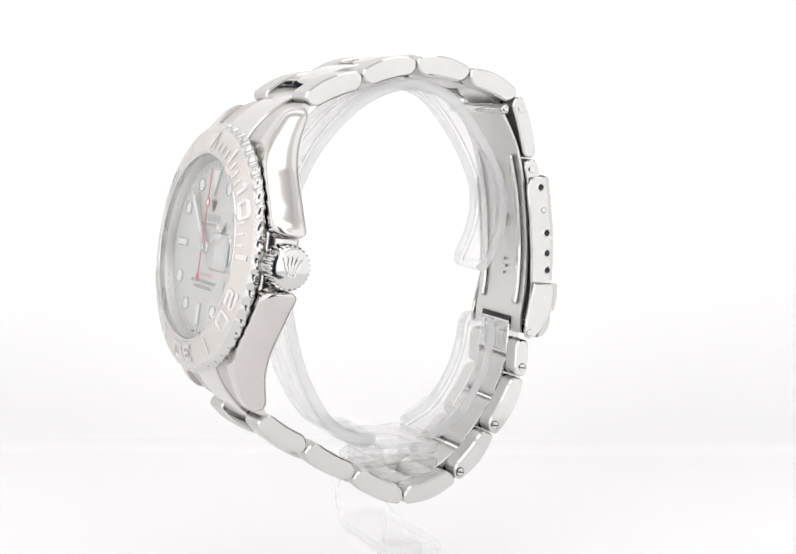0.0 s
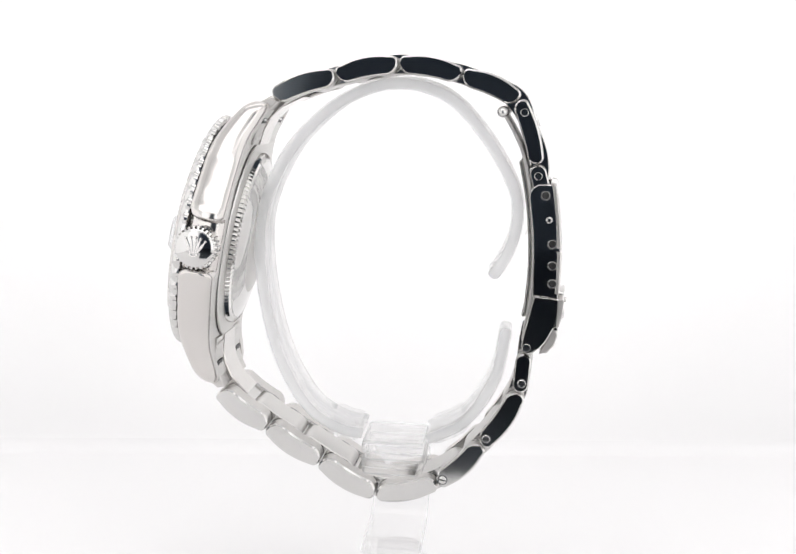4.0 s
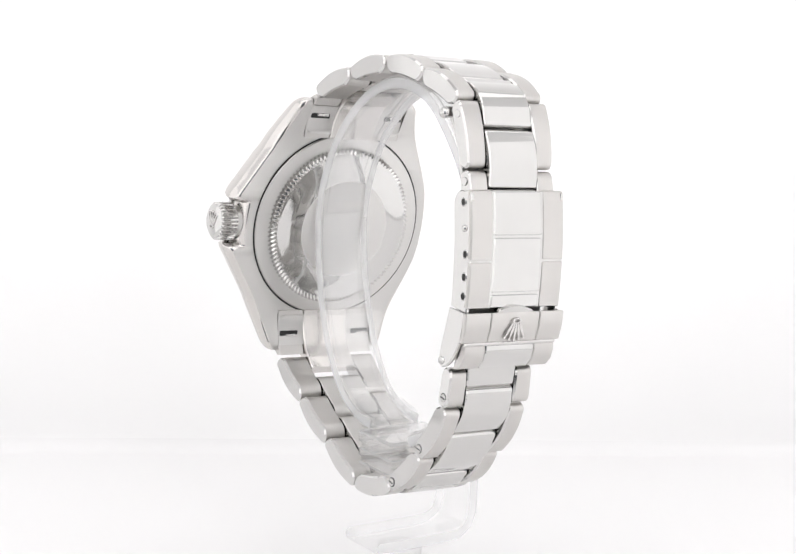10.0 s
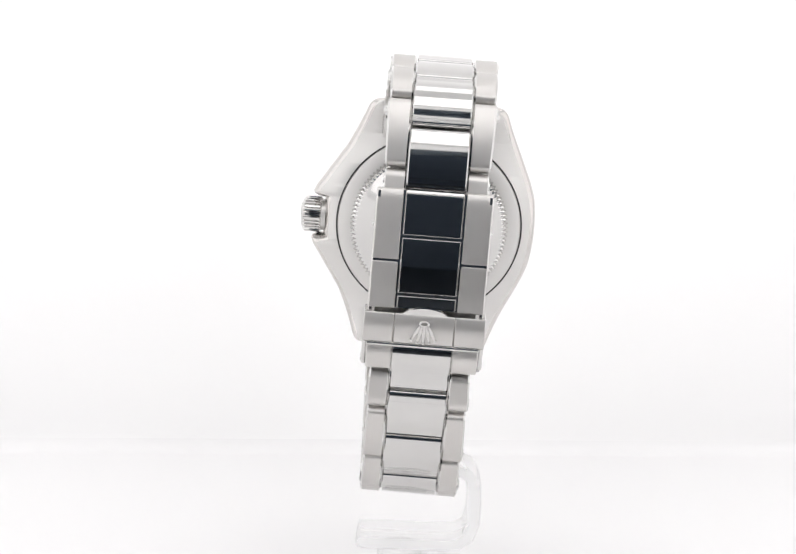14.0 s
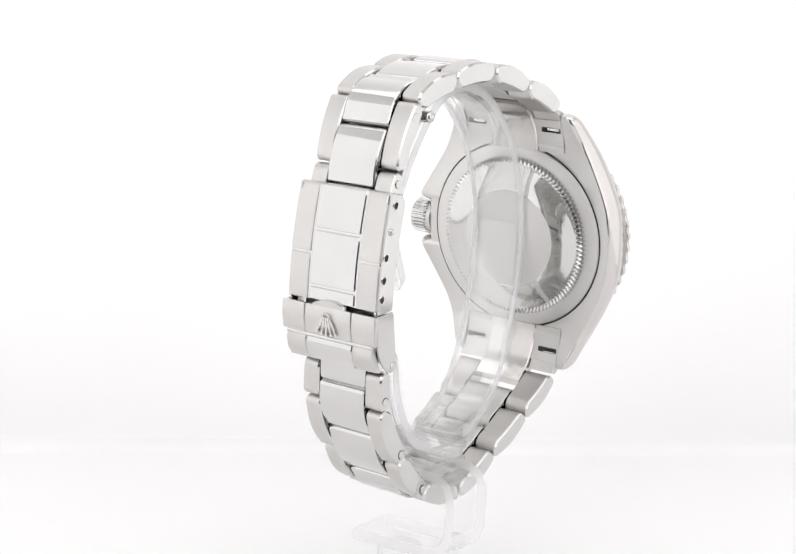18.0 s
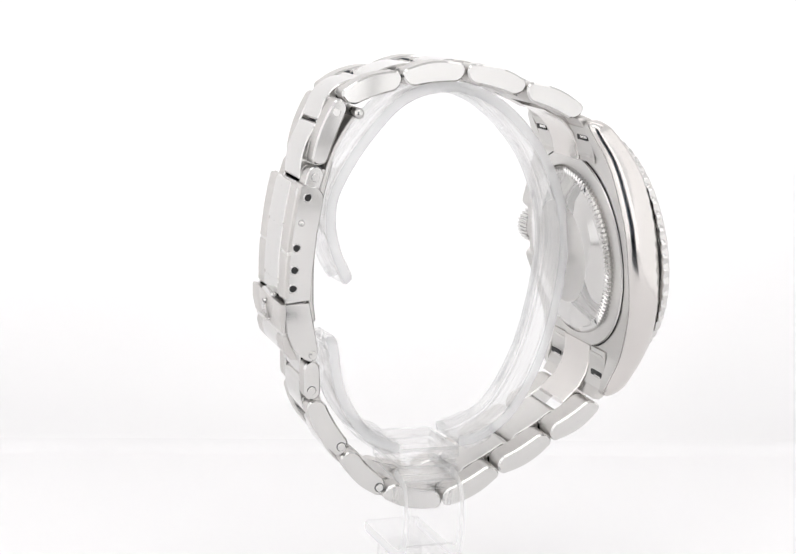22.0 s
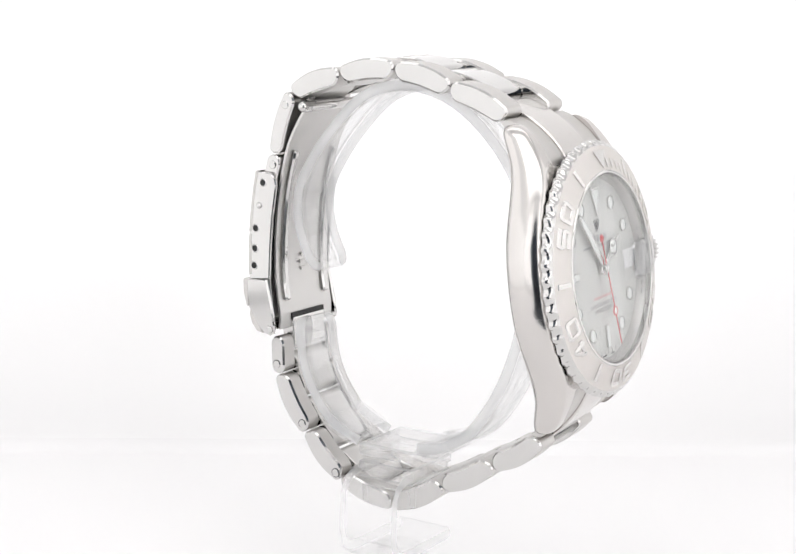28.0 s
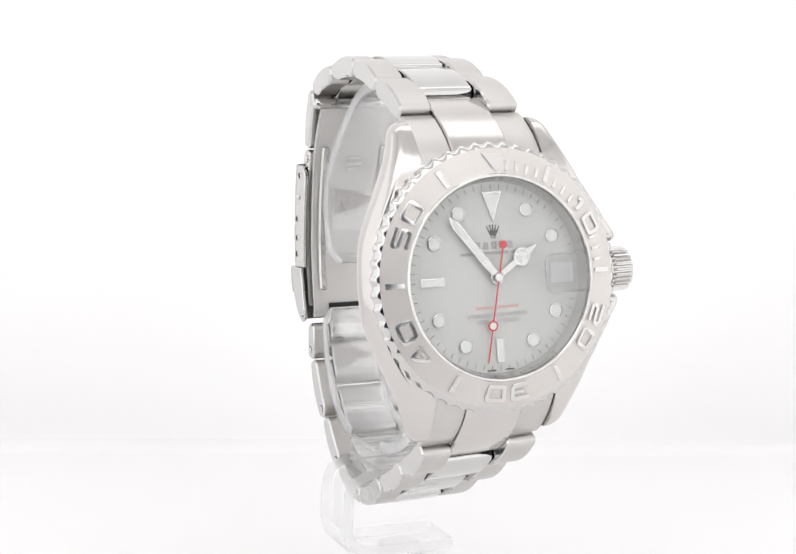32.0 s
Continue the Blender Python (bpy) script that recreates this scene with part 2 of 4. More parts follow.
# ---- the photo box ----
def photo_box():
    side, top = 210.0, 340.0
    # floor and back wall: one sheet with a cove; the cove's line runs a little askew
    line = [(-168, 0), (-60, 0), (40, 0), (91, 0)]
    r = 4.0
    line += [(91 + r * math.sin(a), r - r * math.cos(a)) for a in (math.pi / 2 * k / 12 for k in range(1, 13))]
    line += [(91 + r, 120), (91 + r, top)]
    lay, rise = line[:14], line[13:]
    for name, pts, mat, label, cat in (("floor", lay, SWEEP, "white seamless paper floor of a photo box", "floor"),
                                       ("backdrop", rise, GLOW_SHEET, "white backdrop rising from the floor, brightness painted into its glow", "backdrop")):
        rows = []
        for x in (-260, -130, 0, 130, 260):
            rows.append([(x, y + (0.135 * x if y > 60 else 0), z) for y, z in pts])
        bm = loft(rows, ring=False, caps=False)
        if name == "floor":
            # unseen front floor on both sides; the gap left between darkens steel reflections
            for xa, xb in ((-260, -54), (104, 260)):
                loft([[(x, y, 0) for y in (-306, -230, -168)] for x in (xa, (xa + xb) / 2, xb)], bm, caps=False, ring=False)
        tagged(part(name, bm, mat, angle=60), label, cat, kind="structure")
    tagged(part("wall_west", block(-side - 6, -side, -306, 175, -3, top, 0), WALLS), "matt white side wall of a photo box", "wall", kind="structure")
    tagged(part("wall_east", block(side, side + 6, -306, 175, -3, top, 0), WALLS), "matt white side wall of a photo box", "wall", kind="structure")
    tagged(part("ceiling", block(-side - 6, side + 6, -330, 175, top, top + 6, 0), WALLS), "white ceiling of a photo box with light panels", "ceiling", kind="structure")
    # front wall with the opening through which the camera looks
    left, right, foot, crest = -80.0, 94.0, 120.0, 285.0
    mid, half = (left + right) / 2, (right - left) / 2
    arch = [(mid + half * math.cos(a), foot + (crest - foot) * math.sin(a)) for a in (math.pi * k / 24 for k in range(25))]
    outline = [(-side, 0), (-side, top), (side, top), (side, 0), (right, 0)] + arch + [(left, 0)]
    bm = loft([[(x, y, z) for x, z in outline] for y in (-306, -300)])
    # unseen tunnel, added to grey the rim of the opening's reflection
    ring = [(right, 0)] + arch + [(left, 0)]
    wide_ring = [(right + 4, 0)] + [(mid + (half + 4) * math.cos(a), foot + (crest + 4 - foot) * math.sin(a)) for a in (math.pi * k / 24 for k in range(25))] + [(left - 4, 0)]
    band = ring + wide_ring[::-1]
    tunnel = part("opening_tunnel", loft([[(x, y, z) for x, z in band] for y in (-307, -400)]), TUNNEL_GREY)
    tagged(tunnel, "grey tunnel added unseen behind the opening to soften its reflection", "lining", kind="structure")
    tagged(part("wall_south", bm, WALLS), "white front wall with an arched opening", "wall", kind="structure")
    bm = bmesh.new()
    block(-500, 500, -1206, -1200, -13, 800, 0, bm)
    block(-506, -500, -1200, -310, -3, 800, 0, bm)
    block(500, 506, -1200, -310, -3, 800, 0, bm)
    tagged(part("ground", block(-500, 500, -1200, 200, -9, -3, 0), TABLE), "dark table top under the photo box", "table top", kind="structure")
    tagged(part("wall_outer", bm, NIGHT), "dark wall of the room behind the photo box", "wall", kind="structure")


# ---- bracelet plan, (y, z) in the watch's axes ----
TOP = [(8.7, 24.9), (18.2, 30.2), (27.9, 34.1), (38.4, 34.3), (48.35, 32.2), (53.4, 22.4)]
BOT = [(57.6, -8.6), (58.2, -15.3), (53.8, -25.3), (47.8, -33.3), (38.0, -37.2), (27.8, -33.5), (18.0, -29.5), (8.8, -25.2)]
TOP_W = [9.9, 9.6, 8.9, 8.5, 8.3, 8.3]
BOT_W = [8.0, 8.0, 8.0, 8.1, 8.5, 9.0, 9.4, 9.8]
MID = (33.0, -1.0)


def outward(p, q):
    return ((p[0] + q[0]) / 2 - MID[0], (p[1] + q[1]) / 2 - MID[1])


def lerp2(p, q, f):
    return (p[0] + (q[0] - p[0]) * f, p[1] + (q[1] - p[1]) * f)


def twist(v):
    """The worn bracelet's slight twist, growing from the case to the clasp (millimetres)."""
    f = min(1.0, max(0.0, (v[1] - 18.0) / 36.0))
    return Vector((v[0], v[1] + f * (0.25 - 0.03 * v[0]), v[2] + f * (0.12 - 0.018 * v[0])))


def worn(bm):
    for v in bm.verts:
        v.co = twist(v.co)
    return bm


def bracelet(watch):
    for joints, widths, ends in ((TOP, TOP_W, True), (BOT, BOT_W, False)):
        for k in range(len(joints) - 1):
            p, q = joints[k], joints[k + 1]
            if not ends and k == 0:
                half, bow = 1.35, 0.0
            else:
                half, bow = (1.3, 0.4) if ends and k == 4 else (1.55, 0.55)
            w = (widths[k] + widths[k + 1]) / 2
            inner = 4.62
            pts = bowed(p, q, half, bow, outward(p, q), 0.12)
            middle = (Vector(p) + Vector(q)) / 2
            along = (Vector(q) - Vector(p)).normalized() * (1 if ends else -1)
            for s in (1, -1):
                bm = slab(pts, *sorted((s * (inner + 0.08), s * w)), 0.28)
                for v in bm.verts:
                    if abs(v.co.x) > w - 0.5:
                        v.co.x -= s * 0.035 * (Vector((v.co.y, v.co.z)) - middle).dot(along)
                part("outer_link", worn(bm), BRUSHED, watch, other=POLISHED, where=sideways)
        for k in range(len(joints) - 2):
            a, b = lerp2(joints[k], joints[k + 1], 0.47), lerp2(joints[k + 1], joints[k + 2], 0.47)
            out = outward(a, b)
            o = Vector(out).normalized()
            shift = Vector(joints[k + 1]) - (Vector(a) + Vector(b)) / 2
            push = max(0, shift.dot(o))
            a, b = Vector(a) + o * push * 0.45, Vector(b) + o * push * 0.45
            pts = bowed(a, b, 1.5, 0.3 + 0.4 * push, out, 0.1)
            part("center_link", worn(slab(pts, -4.54, 4.54, 0.16)), POLISHED, watch, "mirror-polished steel centre link", other=SATIN,
                 where=lambda p, o=o: p.normal.y * o.x + p.normal.z * o.y < -0.3)
    # half centre links at the case and at the clasp
    for a, b in ((lerp2(BOT[0], BOT[1], -0.5), lerp2(BOT[0], BOT[1], 0.55)),):
        part("center_link", worn(slab(bowed(a, b, 1.2, 0, outward(a, b), 0.0), -4.6, 4.6, 0.2)), POLISHED, watch)


def watch_case(watch):
    bm = bmesh.new()

    def front(z):
        a = abs(z)
        return 0.8 if a < 13 else 0.8 + 7.8 * ((a - 13) / 10.8) ** 1.8 * 0.62

    def rear(z):
        a = abs(z)
        return float(np.interp(a, [0, 5, 11, 15, 18, 20.7, 23.7], [6.65, 6.6, 6.5, 6.5, 6.9, 8.0, 9.0]))

    def wide(z):
        a = abs(z)
        base = float(np.interp(a, [0, 3.5, 6.7, 10, 12, 14, 17, 20, 23, 23.7], [20.0, 19.85, 19.4, 18.2, 17.3, 16.4, 15.0, 13.7, 12.6, 12.4]))
        return base

    def even(f, z):
        """A profile with its corners rounded off."""
        return sum(w * f(z + d) for d, w in ((-1.4, 0.12), (-0.7, 0.23), (0, 0.30), (0.7, 0.23), (1.4, 0.12)))

    half = [0.0, 1.5, 2.8] + [3.2 + 0.2 * k for k in range(22)] + [7.9 + 0.5 * k for k in range(18)] + [16.7, 17.0, 17.01] + [17.4 + 0.45 * k for k in range(11)]
    half += [22.2, 22.5, 22.8, 23.1, 23.35, 23.55, 23.66, 23.7]
    stations = [-z for z in half[:0:-1]] + half

    def tip(z):
        """How far the rounded lug end has closed, 0 to 1."""
        e = min(1.0, max(0.0, (abs(z) - 22.0) / 1.72))
        return 1 - math.sqrt(1 - e * e)

    def back_at(z):
        return even(rear, z) - 0.7 * tip(z)

    for sign in (1, -1):
        rows = []
        for z in stations:
            a = abs(z)
            guard = sign > 0
            xi = 10.05 if a > 17.005 else 0.0
            xo = even(wide, z) - 1.5 * tip(z)
            horn = max(xo, float(np.interp(a, [0, 4.6, 5.4, 6.2, 7, 8, 9, 11, 14, 15], [22.1, 22.1, 21.85, 21.4, 20.85, 20.2, 19.6, 18.3, 16.4, 0.0]))) if guard else xo
            f, b = even(front, z) + 1.1 * tip(z), back_at(z)
            h = b - f
            s = min((xo - xi) * 0.8, float(np.interp(a, [0, 10, 14, 18, 23.7], [1.5, 1.6, 1.8, 1.7, 1.3])))
            row = [(xi, f), ((xi + xo - s) / 2, f)]
            row += [(-s * (1 - math.sin(th)), f + 0.62 * h * (1 - math.cos(th))) for th in (radians(90 * k / 12) for k in range(13))]
            row += [(-1.15 * (1 - math.cos(ph)) / (1 - math.cos(1.2)), f + 0.62 * h + 0.38 * h * math.sin(ph) / math.sin(1.2)) for ph in (1.2 * k / 7 for k in range(1, 8))]
            out = [(sign * x, y, z) for x, y in row[:2]]
            for x, y in row[2:]:
                v = 2 * (y - f) / h - 1.1
                reach = a - 3.6 - 1.3 * (1 - math.sqrt(max(0.0, 1 - min(1.0, v * v))))
                g = min(1.0, max(0.0, reach / 0.9))
                base = min(xo, 20.3) if guard and a < 7.5 else xo
                out.append((sign * (base + (horn - base) * math.sqrt(g * (2 - g)) + x), y, z))
            rows.append(out + [(sign * xi, b, z)])
        loft(rows, bm)
    return part("case", bm, CASE, watch, "polished steel case with rounded lugs and crown guards", angle=40, other=SATIN,
                where=lambda p: p.normal.y > 0.6 and abs(p.center.y * 1000 - back_at(p.center.z * 1000)) < 0.06)


def end_links(watch):
    for s in (1, -1):
        outer = smooth_line([(1.8, 16.4), (2.6, 18.6), (4.4, 21.2), (6.9, 23.6), (8.6, 24.6)], 5)
        prof = outer + [(9.7, 24.2), (8.6, 22.6), (7.7, 20.9), (7.3, 19.0), (7.1, 16.4)]
        for x0, x1 in ((4.75, 9.95), (-9.95, -4.75)):
            part("end_link", slab([(y, z * s) for y, z in prof], x0, x1, 0.15), BRUSHED, watch)
        outer = smooth_line([(1.5, 16.4), (2.3, 18.7), (4.1, 21.4), (6.6, 23.9), (9.2, 25.8), (11.9, 27.2)], 5)
        prof = outer + [(13.0, 25.6), (11.4, 24.4), (9.8, 23.2), (8.4, 21.2), (7.6, 19.0), (7.3, 16.4)]
        part("center_link", slab([(y, z * s) for y, z in prof], -4.7, 4.7, 0.2), CASE, watch, "polished steel end piece between the lugs")
        # the flush back of the end piece, with rounded corners towards the case back
        zs = [17.25, 17.33, 17.55, 17.9, 18.3, 18.9, 19.6, 20.3, 20.9, 21.5, 22.1, 22.6]
        rows = []
        for z in zs:
            hw = 9.95 - 1.3 * (1 - math.sqrt(1 - min(1.0, max(0.0, (18.55 - z) / 1.3)) ** 2))
            y = float(np.interp(z, [16.4, 19.0, 20.9, 22.6], [7.1, 7.3, 7.7, 8.6])) + 0.14
            rows.append([(-hw, y - 0.7, z * s), (-hw, y - 0.2, z * s), (-hw + 0.2, y, z * s), (hw - 0.2, y, z * s), (hw, y - 0.2, z * s), (hw, y - 0.7, z * s)])
        part("end_link_back", loft(rows), SATIN, watch, "satin back of the end piece", angle=50)
        for x in (7.7, -7.7):
            slot = part("spring_bar_slot", block(x - 1.9, x + 1.9, 7.0, 7.94, s * 20.9 - 0.75, s * 20.9 + 0.75, 0.25), DARK, watch)
            part("spring_bar", block(x - 1.7, x + 0.7, 7.4, 7.98, s * 20.9 - 0.36, s * 20.9 + 0.12, 0.15), NUMERAL, slot)


def case_back(watch):
    b = part("case_back", lathe([(0, 9.65), (5, 9.6), (9.2, 9.35), (11.5, 8.9), (13.0, 8.42), (13.6, 8.3), (13.7, 7.5)], 120), POLISHED, watch, "domed polished steel case back")
    part("centre_disc", lathe([(0, 9.7), (5, 9.65), (9.0, 9.41), (9.1, 9.3)], 96), SATIN, b)
    n = 110
    part("fluted_ring", lathe([(13.6, 8.29), (14.0, 8.22), (14.35, 7.95), (14.5, 7.5), (14.5, 6.8)], n * 4, wave=lambda a, k: 1 + (0.022 if k in (1, 2, 3, 4) else 0) * math.cos(a * n)), POLISHED, b, angle=20)
    part("back_ring", lathe([(14.3, 7.12), (16.8, 7.06), (17.1, 6.95), (17.25, 6.6)], 120), SATIN, b)
    part("groove", lathe([(17.2, 6.69), (17.5, 6.68)], 96), DARK, b)


def crown(watch):
    n = 28
    c = part("winding_crown", lathe([(0, -2.2), (2.5, -2.2), (3.02, -1.9), (3.25, -1.6), (3.25, 1.2), (3.0, 1.5), (0, 1.5)], n * 6,
                                    wave=lambda a, k: 1 + (0.055 if k in (3, 4) else 0.0) * (1 if math.cos(a * n) > 0 else -1)), POLISHED, watch)
    c.matrix_basis = Matrix.LocRotScale(Vector((0.0219, 0.0034, -0.0003)), Euler((0, 0, radians(90))), None)
    part("crown_emblem", crown_shape(1.7, 0.16), NUMERAL, c).matrix_basis = pose(0, -0.00224, 0)
    t = part("crown_tube", lathe([(2.3, 0.3), (2.95, 0.35), (2.95, 1.2), (2.3, 1.3)], 48), SATIN, watch)
    t.matrix_basis = Matrix.LocRotScale(Vector((0.0208, 0.0034, -0.0003)), Euler((0, 0, radians(90))), None)


def crown_shape(size, deep):
    """A five-pointed emblem as a plain raised shape in the xz plane."""
    bm = bmesh.new()
    for k in range(-2, 3):
        tip = Vector((k * 0.46, 1.0 - 0.055 * k * k)) * size
        base = Vector((k * 0.17, -0.38)) * size
        d = (tip - base).normalized()
        s = Vector((-d.y, d.x)) * size
        mid = base.lerp(tip, 0.45)
        loft([[(p.x, y, p.y) for p in (base - s * 0.07, mid - s * 0.13, tip - s * 0.04, tip + s * 0.04, mid + s * 0.13, base + s * 0.07)] for y in (0.02, -deep)], bm)
        lathe([(0, -deep * 1.3), (size * 0.1, -deep), (size * 0.14, 0.02)], 12, (tip.x, 0, tip.y), bm)
    bm2 = lathe([(size * 0.2, 0.02), (size * 0.22, -deep), (size * 0.36, -deep), (size * 0.38, 0.02)], 24, (0, 0, 0))
    bmesh.ops.scale(bm2, vec=(1.15, 1, 0.62), verts=bm2.verts)
    bmesh.ops.translate(bm2, vec=(0, 0, -0.58 * size), verts=bm2.verts)
    me = bpy.data.meshes.new("ring")
    bm2.to_mesh(me)
    bm2.free()
    bm.from_mesh(me)
    bpy.data.meshes.remove(me)
    return bm


# squarish digits as strokes in a box of one by one
DIGITS = {"0": ([(-1, -1), (-1, 1), (1, 1), (1, -1)], True), "1": ([(-0.55, 0.6), (0.1, 1), (0.1, -1)], False),
          "2": ([(-1, 0.75), (-1, 1), (1, 1), (1, 0.05), (-1, -0.1), (-1, -1), (1, -1)], False),
          "3": ([(-1, 1), (1, 1), (1, -1), (-1, -1)], False),
          "4": ([(0.55, -1), (0.55, 1), (0.2, 1), (-1.05, -0.45), (1.1, -0.45)], False),
          "5": ([(1, 1), (-1, 1), (-1, 0.1), (1, 0.1), (1, -1), (-1, -1)], False)}


def stroke(bm, pts, closed, half, y0, y1):
    """A raised stroke along (x, z) points, mitred, with a small chamfer."""
    v = [Vector(p) for p in pts]
    n = len(v)
    # cut the corners
    w = []
    for i, p in enumerate(v):
        if not closed and i in (0, n - 1):
            w.append(p)
            continue
        a, b = v[i - 1] - p, v[(i + 1) % n] - p
        if a.angle(b) < 0.3:
            w.append(p)
            continue
        c = min(0.34, a.length * 0.45, b.length * 0.45)
        w += [p + a.normalized() * c, p + (a.normalized() + b.normalized()) * c * 0.29, p + b.normalized() * c]
    n = len(w)
    rows = []
    for i, p in enumerate(w):
        d0 = (p - w[i - 1]).normalized() if closed or i else None
        d1 = (w[(i + 1) % n] - p).normalized() if closed or i < n - 1 else d0
        d0 = d0 or d1
        t = d0 + d1
        t = t.normalized() if t.length > 0.1 else d0
        s = Vector((-t.y, t.x)) * half / max(0.6, abs(t.dot(d0)))
        rows.append([(p.x - s.x, y0, p.y - s.y), (p.x - s.x, y1 + 0.06, p.y - s.y), (p.x - s.x * 0.78, y1, p.y - s.y * 0.78),
                     (p.x + s.x * 0.78, y1, p.y + s.y * 0.78), (p.x + s.x, y1 + 0.06, p.y + s.y), (p.x + s.x, y0, p.y + s.y)])
    if closed:
        rows.append(rows[0])
    return loft(rows, bm, caps=not closed)


def bezel(watch):
    n = 54
    tooth = [0.0, 0.007, 0.017, 0.019, 0.016, 0.0]
    face = [(14.62, -1.2), (14.62, -2.06), (14.72, -2.17), (14.9, -2.2), (15.08, -2.16), (15.16, -2.06)]
    prof = [(15.14, -2.05), (15.3, -1.99), (18.75, -1.03), (18.95, -0.95), (19.3, -0.79), (19.8, -0.41), (19.98, 0.0), (19.85, 0.55), (18.6, 0.8)]
    b = part("bezel", lathe(prof[:4], n * 4), PLATINUM, watch, "rotating bezel with scalloped edge and raised numerals")
    part("inner_rim", lathe(face, n * 4), POLISHED, b, "polished rim round the crystal")

    def tooth_wave(a, k):
        u = 2 * abs((a * n / (2 * math.pi)) % 1.0 - 0.5) / 0.78
        return 1 - tooth[k] * max(0.0, 1 - u * u)

    part("scalloped_edge", lathe(prof[3:], n * 16, wave=tooth_wave), POLISHED, b, "polished scalloped bezel edge", angle=35)
    part("bezel_gasket", lathe([(18.4, 0.7), (18.9, 0.75), (18.9, 1.1)], 96), DARK, b)
    slope = math.atan2(0.96, 3.45)
    rm, ym = 16.98, -1.52

    def bent(bm, angle):
        """Lays a flat (x, z) shape on the sloping face of the bezel."""
        for v in bm.verts:
            a = radians(angle) + v.co.x / rm
            r = rm + v.co.z * math.cos(slope) + v.co.y * math.sin(slope)
            v.co = (r * math.sin(a), ym + v.co.z * math.sin(slope) + v.co.y * math.cos(slope), r * math.cos(a))
        return bm

    for text, ang in (("10", 60), ("20", 120), ("30", 180), ("40", 240), ("50", 300)):
        bm = bmesh.new()
        for ch, x in zip(text, (-2.05 if text != "10" else -1.75, 2.05 if text != "10" else 1.6)):
            pts, closed = DIGITS[ch]
            stroke(bm, [(x + 1.3 * px, 1.05 * pz) for px, pz in pts], closed, 0.34, 0.1, -0.24)
            if ch == "3":
                stroke(bm, [(x - 0.5, 0.0), (x + 0.98, 0.0)], False, 0.3, 0.1, -0.235)
        part("numeral", bent(bm, ang), NUMERAL, b, "raised polished numeral " + text)
    for ang in (30, 90, 150, 210, 270, 330):
        part("bezel_bar", bent(block(-0.4, 0.4, -0.2, 0.12, -1.4, 1.4, 0.08), ang), NUMERAL, b)
    bm = loft([[(x, y, z) for x, z in ((-1.75, 1.4), (1.75, 1.4), (0.25, -1.4), (-0.25, -1.4))] for y in (0.12, -0.2)])
    part("bezel_triangle", bent(bm, 0), NUMERAL, b)
    for k in range(1, 15):
        if k % 5 and k not in (9, 11):
            part("minute_tick", bent(block(-0.24, 0.24, -0.2, 0.12, -1.4, 0.15, 0.06), k * 6), NUMERAL, b)


